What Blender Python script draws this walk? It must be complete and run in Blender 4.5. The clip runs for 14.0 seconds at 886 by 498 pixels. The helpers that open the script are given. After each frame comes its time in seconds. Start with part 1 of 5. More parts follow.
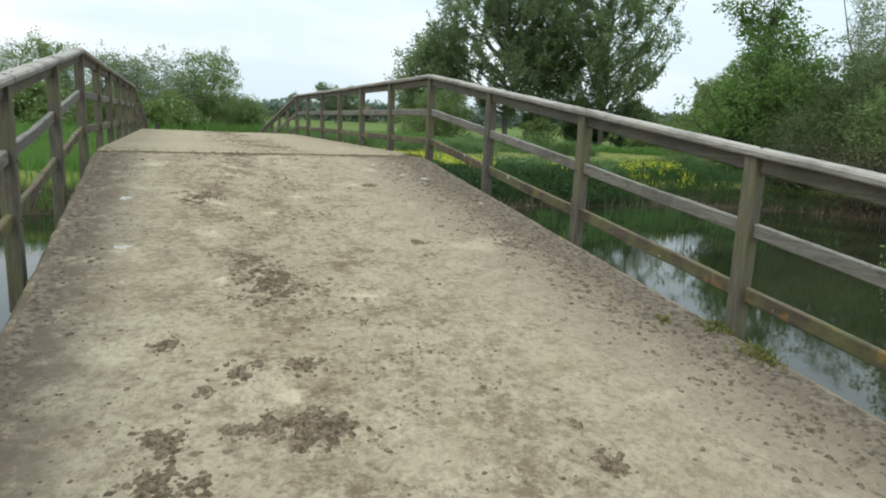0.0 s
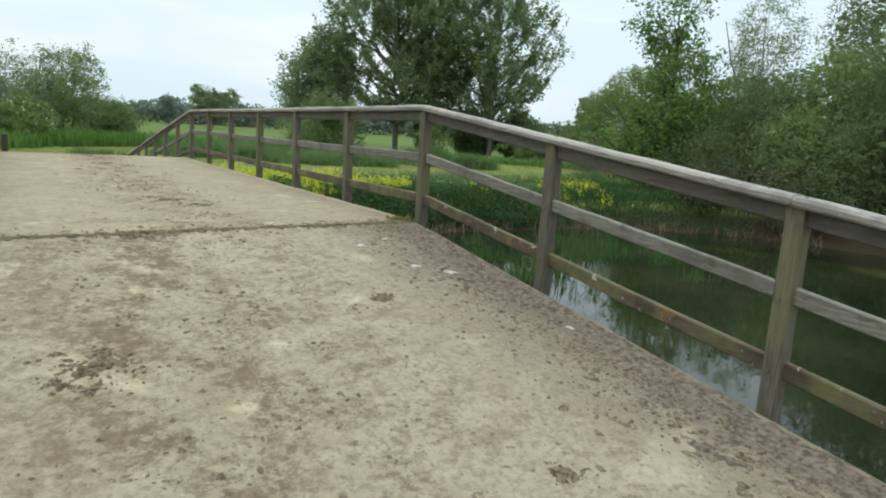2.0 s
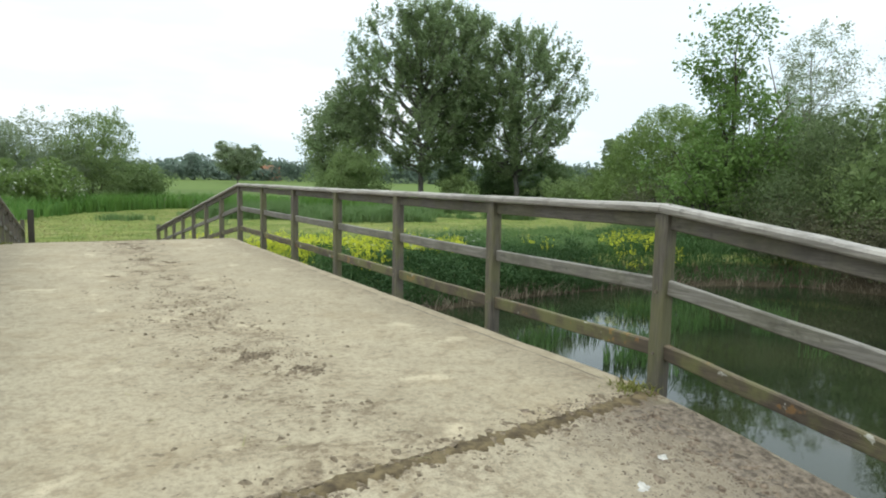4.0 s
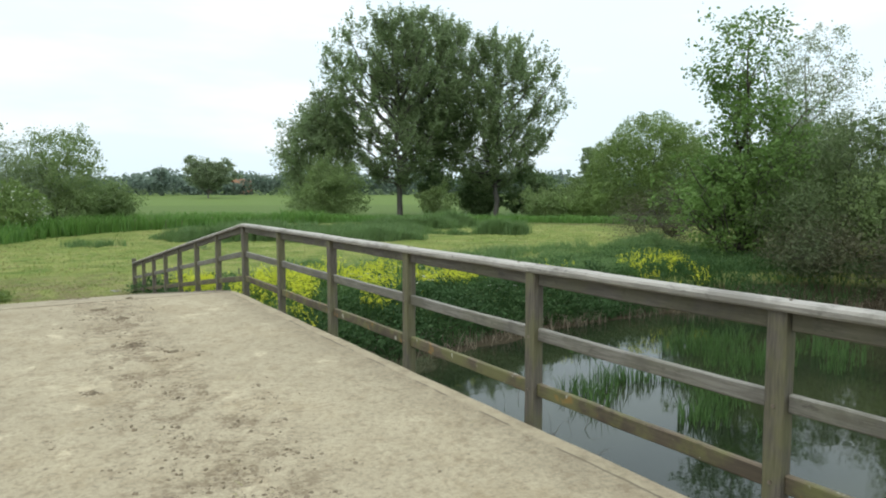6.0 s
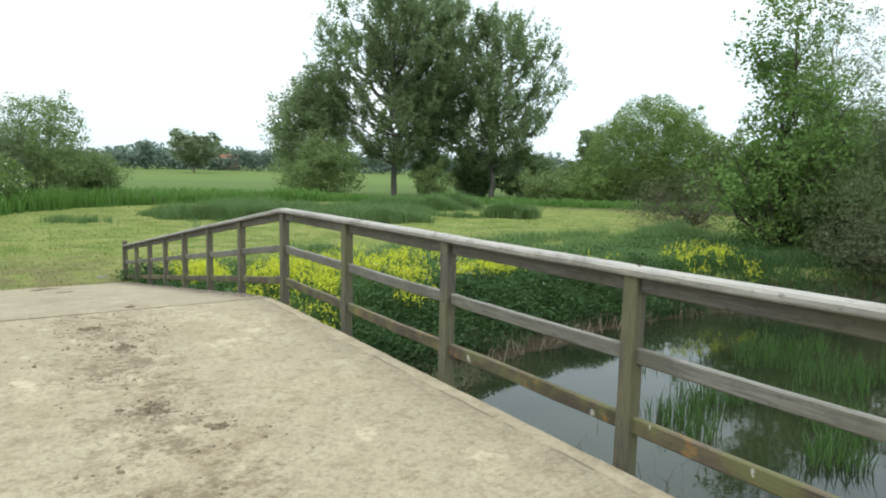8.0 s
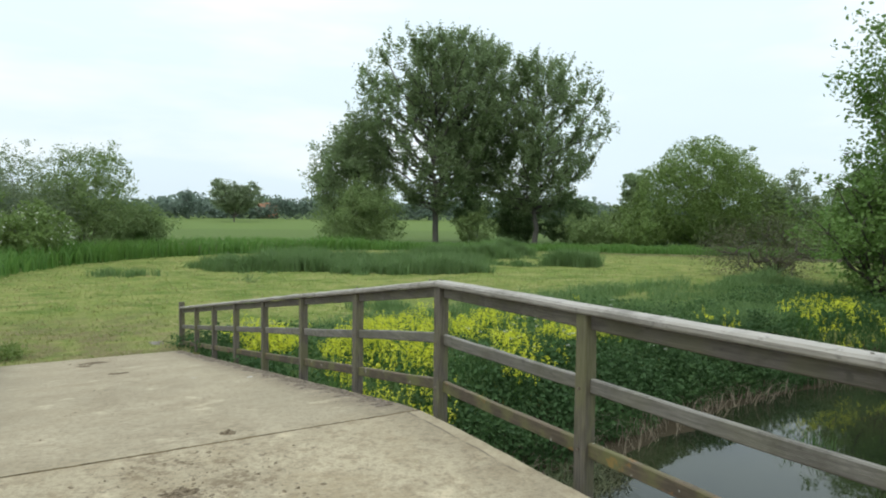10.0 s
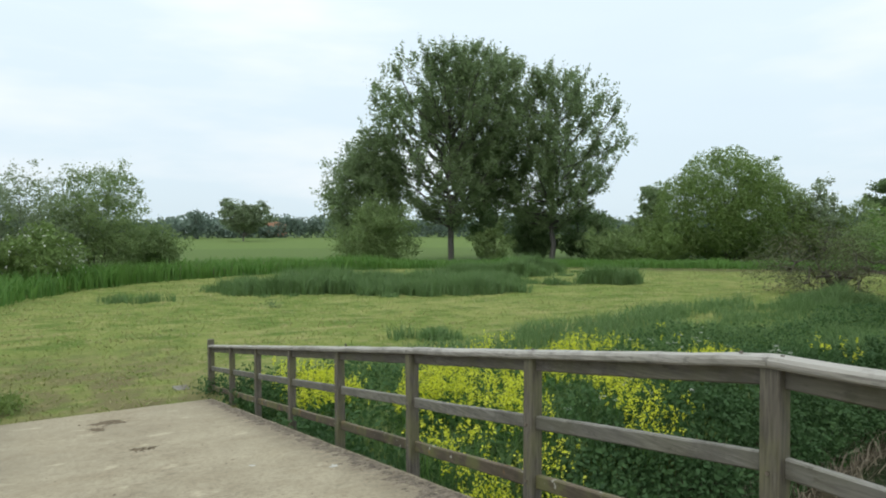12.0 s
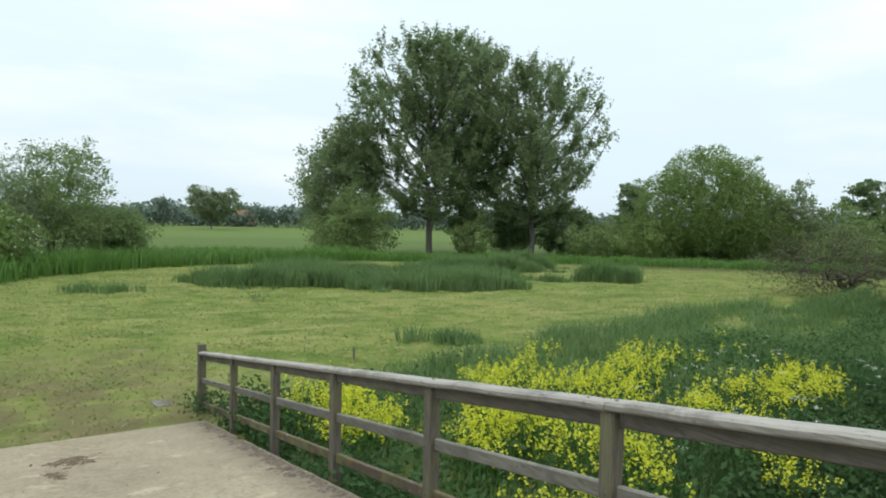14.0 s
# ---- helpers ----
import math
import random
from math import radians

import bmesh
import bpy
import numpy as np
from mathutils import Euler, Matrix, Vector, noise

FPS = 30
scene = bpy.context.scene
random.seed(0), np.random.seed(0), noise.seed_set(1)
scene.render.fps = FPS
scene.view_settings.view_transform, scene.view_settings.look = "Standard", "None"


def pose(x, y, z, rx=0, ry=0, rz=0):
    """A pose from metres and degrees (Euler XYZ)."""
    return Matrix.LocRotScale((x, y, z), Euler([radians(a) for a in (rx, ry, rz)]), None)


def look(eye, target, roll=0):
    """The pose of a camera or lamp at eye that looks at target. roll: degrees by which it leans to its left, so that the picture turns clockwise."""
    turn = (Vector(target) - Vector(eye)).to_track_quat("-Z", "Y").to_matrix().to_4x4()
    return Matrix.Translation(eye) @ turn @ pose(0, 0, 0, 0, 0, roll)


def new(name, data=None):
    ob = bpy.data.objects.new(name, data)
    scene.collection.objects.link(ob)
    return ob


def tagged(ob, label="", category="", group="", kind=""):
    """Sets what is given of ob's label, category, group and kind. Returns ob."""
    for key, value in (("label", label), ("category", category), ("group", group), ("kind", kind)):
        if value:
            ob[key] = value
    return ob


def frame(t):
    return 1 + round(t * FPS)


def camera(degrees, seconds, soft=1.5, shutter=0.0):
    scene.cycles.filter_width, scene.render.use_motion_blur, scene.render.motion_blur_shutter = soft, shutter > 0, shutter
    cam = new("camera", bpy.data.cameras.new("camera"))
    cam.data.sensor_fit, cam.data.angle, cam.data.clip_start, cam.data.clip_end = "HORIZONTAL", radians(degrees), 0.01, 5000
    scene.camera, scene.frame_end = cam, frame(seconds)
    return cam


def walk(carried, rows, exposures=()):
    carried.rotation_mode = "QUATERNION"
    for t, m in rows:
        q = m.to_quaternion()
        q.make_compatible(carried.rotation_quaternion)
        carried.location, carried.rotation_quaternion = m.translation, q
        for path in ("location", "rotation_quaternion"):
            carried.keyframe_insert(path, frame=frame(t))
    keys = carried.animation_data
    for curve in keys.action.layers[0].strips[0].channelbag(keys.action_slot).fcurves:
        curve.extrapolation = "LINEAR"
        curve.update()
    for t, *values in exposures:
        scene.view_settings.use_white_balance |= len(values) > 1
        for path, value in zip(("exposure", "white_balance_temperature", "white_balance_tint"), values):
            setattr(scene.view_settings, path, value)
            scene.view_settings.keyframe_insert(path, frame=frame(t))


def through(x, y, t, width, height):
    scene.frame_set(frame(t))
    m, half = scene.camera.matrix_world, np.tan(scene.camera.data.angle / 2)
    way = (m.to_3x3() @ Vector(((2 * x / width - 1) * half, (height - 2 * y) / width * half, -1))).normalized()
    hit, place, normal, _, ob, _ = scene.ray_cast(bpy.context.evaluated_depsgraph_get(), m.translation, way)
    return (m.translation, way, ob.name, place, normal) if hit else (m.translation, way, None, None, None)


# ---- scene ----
cam = camera(68.3, 14.0, soft=2.0)
PATH = [
    (0, (-1.127, -8.989, 0.396), (-0.377, -7.173, 0.025), 2.5),
    (0.5, (-1.119, -8.236, 0.522), (-0.132, -6.521, 0.231), 4.1),
    (1, (-1.19, -7.334, 0.596), (-0.397, -5.519, 0.314), 2.8),
    (1.5, (-1.168, -6.672, 0.693), (0.021, -5.098, 0.361), 5.0),
    (2, (-1.126, -5.808, 0.791), (-0.063, -4.148, 0.456), 3.4),
    (2.5, (-1.082, -5.15, 0.893), (0.296, -3.727, 0.619), 4.5),
    (3, (-1.0, -4.336, 0.978), (0.127, -2.708, 0.696), 1.6),
    (3.5, (-0.989, -3.648, 1.105), (0.229, -2.078, 0.882), 1.8),
    (4, (-1.026, -2.853, 1.208), (-0.014, -1.14, 1.006), 1.2),
    (6.5, (-0.787, 0.812, 1.666), (0.359, 2.443, 1.499), -0.9),
    (7, (-0.684, 1.563, 1.633), (0.645, 3.044, 1.429), 1.1),
    (7.5, (-0.728, 2.38, 1.628), (0.432, 3.994, 1.404), 0.5),
    (8, (-0.71, 3.212, 1.602), (0.407, 4.855, 1.37), 1.4),
    (8.5, (-0.751, 4.007, 1.601), (0.094, 5.806, 1.374), 0.5),
    (9, (-0.732, 4.804, 1.613), (0.376, 6.464, 1.486), 1.2),
    (11.5, (-0.627, 8.617, 1.695), (0.27, 10.404, 1.648), -0.1),
    (12, (-0.605, 9.429, 1.674), (0.413, 11.151, 1.629), -0.2),
    (12.5, (-0.596, 10.188, 1.675), (0.351, 11.949, 1.625), -0.2),
    (13, (-0.54, 10.964, 1.643), (0.596, 12.608, 1.564), 0.6),
    (13.5, (-0.512, 11.688, 1.647), (0.543, 13.384, 1.542), 0.6),
    (14, (-0.495, 12.432, 1.532), (0.602, 14.103, 1.468), 1.2),
]
walk(cam, [(t, look(e, g, r)) for t, e, g, r in PATH], exposures=((0, 0.1), (0.5, 0.1), (1, 0.1), (2, 0.05), (3, 0.27), (4, 0.3), (6.5, 0.22), (7.5, 0.5), (8.5, 0.3), (9, 0.2), (11.5, 0.03), (12.5, -0.05), (13, -0.06), (13.5, 0.02), (14, 0.06)))

# ---- world and light ----
world = bpy.data.worlds.new("overcast_sky")
scene.world = world
world.use_nodes = True
wn, wl = world.node_tree.nodes, world.node_tree.links
SUN_ELEV, SUN_AZ = 52.0, 235.0          # degrees; azimuth clockwise from +y
sky = wn.new("ShaderNodeTexSky")
sky.sky_type = "NISHITA"
sky.sun_disc = False
sky.sun_elevation, sky.sun_rotation = radians(SUN_ELEV), radians(SUN_AZ)
sky.air_density, sky.dust_density, sky.ozone_density = 1.0, 2.0, 1.0
coord = wn.new("ShaderNodeTexCoord")
split = wn.new("ShaderNodeSeparateXYZ")
wl.new(coord.outputs["Generated"], split.inputs[0])
ramp = wn.new("ShaderNodeValToRGB")      # an overcast sky is brighter towards the zenith
ramp.color_ramp.elements[0].position, ramp.color_ramp.elements[0].color = 0.0, (0.93, 0.965, 0.985, 1)
ramp.color_ramp.elements[1].position, ramp.color_ramp.elements[1].color = 1.0, (1.50, 1.52, 1.53, 1)
mid_stop = ramp.color_ramp.elements.new(0.3)
mid_stop.color = (1.09, 1.11, 1.12, 1)
wl.new(split.outputs["Z"], ramp.inputs[0])
stretch = wn.new("ShaderNodeMapping")
stretch.inputs["Scale"].default_value = (1.2, 1.2, 5.0)
wl.new(coord.outputs["Generated"], stretch.inputs[0])
clouds = wn.new("ShaderNodeTexNoise")
clouds.inputs["Scale"].default_value, clouds.inputs["Detail"].default_value = 1.6, 5.0
wl.new(stretch.outputs[0], clouds.inputs["Vector"])
veil = wn.new("ShaderNodeMapRange")
veil.inputs["From Min"].default_value, veil.inputs["From Max"].default_value = 0.35, 0.65
veil.inputs["To Min"].default_value, veil.inputs["To Max"].default_value = 0.90, 0.97
wl.new(clouds.outputs[0], veil.inputs["Value"])
dim = wn.new("ShaderNodeVectorMath")
dim.operation = "SCALE"
dim.inputs["Scale"].default_value = 0.12
wl.new(sky.outputs[0], dim.inputs[0])
blend = wn.new("ShaderNodeMix")
blend.data_type = "RGBA"
wl.new(veil.outputs[0], blend.inputs[0])
wl.new(dim.outputs[0], blend.inputs[6])
thin = wn.new("ShaderNodeMix")           # thin cloud lets some blue through
thin.data_type = "RGBA"
thin.inputs[6].default_value, thin.inputs[7].default_value = (0.80, 0.915, 0.985, 1), (1.0, 1.02, 1.03, 1)
haze = wn.new("ShaderNodeMapRange")
haze.inputs["From Min"].default_value, haze.inputs["From Max"].default_value = 0.46, 0.68
wl.new(clouds.outputs[0], haze.inputs["Value"])
wl.new(haze.outputs[0], thin.inputs[0])
tint = wn.new("ShaderNodeMix")
tint.data_type, tint.blend_type = "RGBA", "MULTIPLY"
tint.inputs[0].default_value = 1.0
wl.new(ramp.outputs[0], tint.inputs[6])
wl.new(thin.outputs[2], tint.inputs[7])
wl.new(tint.outputs[2], blend.inputs[7])
wl.new(blend.outputs[2], wn["Background"].inputs["Color"])
wn["Background"].inputs["Strength"].default_value = 1.0

sun_data = bpy.data.lights.new("sun", "SUN")
sun_data.energy, sun_data.angle, sun_data.color = 0.9, radians(22), (1.0, 0.95, 0.87)
sun = new("sun", sun_data)
_a, _e = radians(SUN_AZ), radians(SUN_ELEV)
sun.matrix_world = look((60 * math.sin(_a) * math.cos(_e), 60 * math.cos(_a) * math.cos(_e), 60 * math.sin(_e)), (0, 0, 0))


# ---- materials ----
class Mat:
    """A node material with short ways to chain textures."""

    def __init__(self, name, rough=0.8, metal=0.0):
        self.m = bpy.data.materials.new(name)
        self.m.use_nodes = True
        self.t = self.m.node_tree
        self.n, self.l = self.t.nodes, self.t.links
        self.b = self.n["Principled BSDF"]
        self.b.inputs["Roughness"].default_value = rough
        self.b.inputs["Metallic"].default_value = metal
        self.geo = self.n.new("ShaderNodeNewGeometry")
        self.obi = self.n.new("ShaderNodeObjectInfo")

    def coords(self, scale=(1, 1, 1), local=False):
        c = self.n.new("ShaderNodeTexCoord").outputs["Object"] if local else self.geo.outputs["Position"]
        mp = self.n.new("ShaderNodeMapping")
        mp.inputs["Scale"].default_value = scale
        self.l.new(c, mp.inputs[0])
        return mp.outputs[0]

    def noise(self, scale, detail=4, stretch=(1, 1, 1), rough=0.55, local=False, warp=0.0):
        t = self.n.new("ShaderNodeTexNoise")
        t.inputs["Scale"].default_value, t.inputs["Detail"].default_value, t.inputs["Roughness"].default_value = scale, detail, rough
        t.inputs["Distortion"].default_value = warp
        self.l.new(self.coords(stretch, local), t.inputs["Vector"])
        return t.outputs["Fac"]

    def span(self, value, a, b, lo=0.0, hi=1.0):
        r = self.n.new("ShaderNodeMapRange")
        r.interpolation_type = "SMOOTHSTEP"
        for key, v in (("From Min", a), ("From Max", b), ("To Min", lo), ("To Max", hi)):
            r.inputs[key].default_value = v
        self.l.new(value, r.inputs["Value"])
        return r.outputs[0]

    def math(self, op, a, b):
        n = self.n.new("ShaderNodeMath")
        n.operation = op
        for i, v in enumerate((a, b)):
            if isinstance(v, (int, float)):
                n.inputs[i].default_value = v
            else:
                self.l.new(v, n.inputs[i])
        return n.outputs[0]

    def mix(self, fac, a, b, mode="MIX"):
        n = self.n.new("ShaderNodeMix")
        n.data_type, n.blend_type = "RGBA", mode
        for i, v in ((0, fac), (6, a), (7, b)):
            if isinstance(v, (int, float)):
                n.inputs[i].default_value = v
            elif isinstance(v, tuple):
                n.inputs[i].default_value = (*v, 1)
            else:
                self.l.new(v, n.inputs[i])
        return n.outputs[2]

    def axis(self, i):
        s = self.n.new("ShaderNodeSeparateXYZ")
        self.l.new(self.geo.outputs["Position"], s.inputs[0])
        return s.outputs[i]

    def colour(self, c):
        if isinstance(c, tuple):
            self.b.inputs["Base Color"].default_value = (*c, 1)
        else:
            self.l.new(c, self.b.inputs["Base Color"])
        return self

    def rough(self, v):
        self.l.new(v, self.b.inputs["Roughness"])
        return self

    def bump(self, height, strength=0.4, distance=0.01):
        n = self.n.new("ShaderNodeBump")
        n.inputs["Strength"].default_value, n.inputs["Distance"].default_value = strength, distance
        self.l.new(height, n.inputs["Height"])
        self.l.new(n.outputs[0], self.b.inputs["Normal"])
        return self

    def translucent(self, colour, amount):
        """Leaves let part of the light through."""
        tr = self.n.new("ShaderNodeBsdfTranslucent")
        mx = self.n.new("ShaderNodeMixShader")
        mx.inputs[0].default_value = amount
        if isinstance(colour, tuple):
            tr.inputs[0].default_value = (*colour, 1)
        else:
            self.l.new(colour, tr.inputs[0])
        self.l.new(self.b.outputs[0], mx.inputs[1])
        self.l.new(tr.outputs[0], mx.inputs[2])
        self.l.new(mx.outputs[0], self.n["Material Output"].inputs["Surface"])
        return self


def concrete_mat(name, tone, mud, centre=-0.35, wide=1.5, rim=1.0):
    m = Mat(name, 0.95)
    m.b.inputs["Specular IOR Level"].default_value = 0.2
    big = m.noise(0.55, 6, rough=0.65)
    med = m.noise(3.2, 6)
    fine = m.noise(55, 6, rough=0.8)
    speck = m.noise(14, 4, rough=0.65)
    broom = m.noise(9, 3, stretch=(0.25, 5, 1))
    base = m.mix(m.span(big, 0.3, 0.7), tuple(v * 0.88 for v in tone), tuple(v * 1.08 for v in tone))
    base = m.mix(m.span(med, 0.42, 0.68, 0, 0.45), base, tuple(v * f for v, f in zip(tone, (0.76, 0.74, 0.72))))
    base = m.mix(m.span(broom, 0.45, 0.7, 0, 0.12), base, tuple(v * 0.72 for v in tone))
    coarse = 1.0 if mud > 0.9 else 0.85
    base = m.mix(m.span(fine, 0.48, 0.66, 0, 0.55 * coarse), base, tuple(v * 0.6 for v in tone))
    base = m.mix(m.span(fine, 0.46, 0.3, 0, 0.5), base, tuple(min(1, v * 1.35) for v in tone))
    grit = m.noise(22, 6, rough=0.8)
    lump = m.noise(7.5, 7, rough=0.78)
    base = m.mix(m.span(grit, 0.46, 0.62, 0, 0.68 * coarse), base, tuple(v * 0.5 for v in tone))
    base = m.mix(m.span(lump, 0.50, 0.64, 0, 0.75 * mud), base, tuple(v * f for v, f in zip(tone, (0.52, 0.48, 0.45))))
    # brown soil stains and pale scuffs
    soil = m.math("MULTIPLY", m.span(m.noise(1.15, 8, rough=0.7, warp=0.4), 0.48, 0.66), m.span(m.noise(18, 5, rough=0.75), 0.36, 0.6, 0.25, 1))
    base = m.mix(m.math("MULTIPLY", soil, 0.6 * mud), base, tuple(v * f for v, f in zip(tone, (0.62, 0.56, 0.48))))
    scuff = m.math("MULTIPLY", m.span(m.noise(2.1, 3, rough=0.5), 0.62, 0.70), m.span(m.noise(26, 5, rough=0.75), 0.34, 0.56, 0.2, 1))
    base = m.mix(m.math("MULTIPLY", scuff, 0.7), base, tuple(min(1, v * 1.32) for v in tone))
    # trodden mud down the middle and damp dirt along both edges
    x = m.axis(0)
    off = m.math("ABSOLUTE", m.math("ADD", x, -0.08), 0)
    away = m.math("ABSOLUTE", m.math("ADD", x, -centre), 0)
    lane = m.span(away, wide * 0.25, wide, 1, 0)
    mudpat = m.math("MULTIPLY", lane, m.span(m.noise(2.4, 9, rough=0.76), 0.44, 0.59))
    mudpat = m.math("MULTIPLY", mudpat, m.span(m.noise(11, 7, rough=0.8), 0.40, 0.56, 0.2, 1))
    base = m.mix(m.math("MULTIPLY", mudpat, min(1.0, 0.9 * mud)), base, (0.165, 0.125, 0.078))
    flecks = m.math("MULTIPLY", m.span(off, 0.2, 2.2, 1, 0.35), m.span(speck, 0.6, 0.7))
    base = m.mix(m.math("MULTIPLY", flecks, 0.75 * mud), base, (0.11, 0.085, 0.06))
    edge = m.span(off, 1.4, 1.9)
    edgepat = m.math("MULTIPLY", edge, m.span(m.noise(4.5, 7, rough=0.75), 0.30, 0.55))
    base = m.mix(m.math("MULTIPLY", edgepat, 0.9 * rim), base, (0.125, 0.10, 0.075))
    if mud > 0.9:
        wash = m.math("MULTIPLY", m.span(x, 0.6, 1.65), m.span(m.noise(3.4, 8, rough=0.75), 0.28, 0.6, 0.35, 1))
        base = m.mix(m.math("MULTIPLY", wash, 0.62), base, (0.195, 0.162, 0.12))
    moss = m.math("MULTIPLY", m.span(off, 1.8, 2.1), m.span(m.noise(2.1, 5), 0.52, 0.66))
    base = m.mix(m.math("MULTIPLY", moss, 0.5 * rim), base, (0.13, 0.13, 0.05))
    if mud > 0.9:
        # the cleaner lip along the water side
        lip = m.math("MULTIPLY", m.span(x, 2.03, 2.07), m.span(m.noise(6, 5, rough=0.7), 0.40, 0.56, 0.05, 0.6))
        base = m.mix(lip, base, tuple(v * 0.72 for v in tone))
    elif mud > 0.8:
        # a trowelled rim with a broken crack along its inside
        rim_ = m.math("MULTIPLY", m.span(x, 1.985, 2.01), m.span(m.noise(5, 5, rough=0.7), 0.38, 0.6, 0.1, 0.6))
        base = m.mix(rim_, base, tuple(min(1, v * 1.02) for v in tone))
        near = m.math("ABSOLUTE", m.math("ADD", m.math("ADD", x, m.math("MULTIPLY", m.noise(3, 4), 0.05)), -2.02), 0)
        crack = m.math("MULTIPLY", m.span(near, 0.004, 0.016, 1, 0), m.span(m.noise(1.6, 4), 0.44, 0.54))
        base = m.mix(m.math("MULTIPLY", crack, 0.75), base, (0.13, 0.11, 0.08))
    m.colour(base)
    h = m.math("ADD", m.math("MULTIPLY", fine, 0.5), m.math("ADD", m.math("MULTIPLY", speck, 0.7), m.math("MULTIPLY", broom, 0.15)))
    return m.bump(m.math("ADD", h, m.math("MULTIPLY", lump, 0.8)), 0.6, 0.014).m


def wood_mat(name, light, dark, algae, lichen=0.0):
    m = Mat(name, 0.85)
    grain = m.noise(7, 6, stretch=(9, 0.6, 9), rough=0.65, warp=0.3)
    streak = m.noise(2.2, 4, stretch=(6, 0.35, 6))
    blotch = m.noise(2.8, 5, rough=0.6)
    base = m.mix(m.span(grain, 0.32, 0.68), dark, light)
    base = m.mix(m.span(streak, 0.4, 0.7, 0, 0.6), base, tuple(v * 0.62 for v in light))
    base = m.mix(m.math("MULTIPLY", m.obi.outputs["Random"], 0.35), base, tuple(v * 0.55 for v in dark))
    # light from above is put into the colour: upward faces turn paler
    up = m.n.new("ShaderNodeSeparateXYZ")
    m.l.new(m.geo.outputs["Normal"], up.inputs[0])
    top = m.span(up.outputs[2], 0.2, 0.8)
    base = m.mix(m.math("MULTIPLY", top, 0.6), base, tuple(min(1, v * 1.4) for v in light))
    stain = m.span(m.noise(1.7, 7, rough=0.72), 0.48, 0.62, 0, 0.65)
    base = m.mix(stain, base, tuple(v * 0.8 for v in dark))
    pits = m.span(m.noise(19, 4, stretch=(1, 0.5, 1), rough=0.7), 0.58, 0.68, 0, 0.6)
    base = m.mix(pits, base, tuple(v * 0.5 for v in dark))
    base = m.mix(m.math("MULTIPLY", m.span(blotch, 0.42, 0.62), algae), base, (0.13, 0.135, 0.045))
    if lichen:
        base = m.mix(m.math("MULTIPLY", m.span(m.noise(5, 4, rough=0.6), 0.61, 0.66), lichen), base, (0.38, 0.18, 0.03))
        base = m.mix(m.math("MULTIPLY", m.span(m.noise(11, 3), 0.66, 0.7), 0.6), base, (0.5, 0.5, 0.44))
    m.colour(base)
    cracks = m.math("ADD", grain, m.math("MULTIPLY", m.noise(30, 3, stretch=(6, 0.4, 6)), 0.6))
    return m.bump(cracks, 0.5, 0.006).m


def post_mat(name, light, dark, algae):
    m = Mat(name, 0.87)
    grain = m.noise(8, 6, stretch=(9, 9, 0.6), rough=0.65, warp=0.25)
    blotch = m.noise(3.5, 5, stretch=(1.5, 1.5, 0.6))
    base = m.mix(m.span(grain, 0.3, 0.7), dark, light)
    base = m.mix(m.math("MULTIPLY", m.obi.outputs["Random"], 0.3), base, tuple(v * 0.6 for v in dark))
    base = m.mix(m.math("MULTIPLY", m.span(blotch, 0.42, 0.62), algae), base, (0.14, 0.145, 0.045))
    m.colour(base)
    return m.bump(grain, 0.5, 0.006).m


def leaf_mat(name, a, b, c, through=0.3, rough=0.55):
    m = Mat(name, rough)
    island = m.geo.outputs["Random Per Island"]
    base = m.mix(island, a, b)
    base = m.mix(m.span(m.noise(0.45, 3), 0.4, 0.65), base, c)
    m.colour(base)
    m.b.inputs["Specular IOR Level"].default_value = 0.3
    return m.translucent(base, through).m


def bark_mat(name, a, b):
    m = Mat(name, 0.95)
    g = m.noise(6, 6, stretch=(3, 3, 0.7), rough=0.7)
    return m.colour(m.mix(m.span(g, 0.3, 0.7), a, b)).bump(g, 0.8, 0.04).m


def plain_mat(name, a, b, scale=8, rough=0.9, bump=0.3):
    m = Mat(name, rough)
    m.b.inputs["Specular IOR Level"].default_value = 0.15
    g = m.noise(scale, 5, rough=0.65)
    return m.colour(m.mix(m.span(g, 0.32, 0.68), a, b)).bump(g, bump, 0.01).m


M_RAMP = concrete_mat("ramp_concrete", (0.45, 0.39, 0.272), 1.0)
M_DECK = concrete_mat("deck_concrete", (0.452, 0.388, 0.265), 0.85, 0.12, 0.75, 0.3)
M_FAR = concrete_mat("far_ramp_concrete", (0.425, 0.366, 0.255), 0.4, 0.2, 0.9, 0.55)
M_PIER = concrete_mat("pier_concrete", (0.30, 0.29, 0.25), 0.3)
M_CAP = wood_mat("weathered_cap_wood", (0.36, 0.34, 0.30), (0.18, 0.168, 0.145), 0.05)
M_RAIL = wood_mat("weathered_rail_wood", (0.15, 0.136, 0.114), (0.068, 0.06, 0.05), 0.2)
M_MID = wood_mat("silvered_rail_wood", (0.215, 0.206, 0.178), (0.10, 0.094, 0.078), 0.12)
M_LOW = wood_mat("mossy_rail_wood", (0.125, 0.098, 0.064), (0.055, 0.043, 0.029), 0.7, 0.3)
M_POST = post_mat("weathered_post_wood", (0.15, 0.133, 0.105), (0.062, 0.055, 0.043), 0.4)
M_OLDPOST = post_mat("dark_post_wood", (0.055, 0.046, 0.036), (0.025, 0.02, 0.016), 0.1)
M_MUD = plain_mat("dried_mud", (0.062, 0.047, 0.03), (0.235, 0.186, 0.124), 42, 0.95, 0.7)
M_CRUMB = plain_mat("mud_crumb", (0.115, 0.09, 0.06), (0.26, 0.212, 0.145), 40)
M_DROP = plain_mat("pale_droppings", (0.40, 0.38, 0.33), (0.60, 0.58, 0.52), 30)
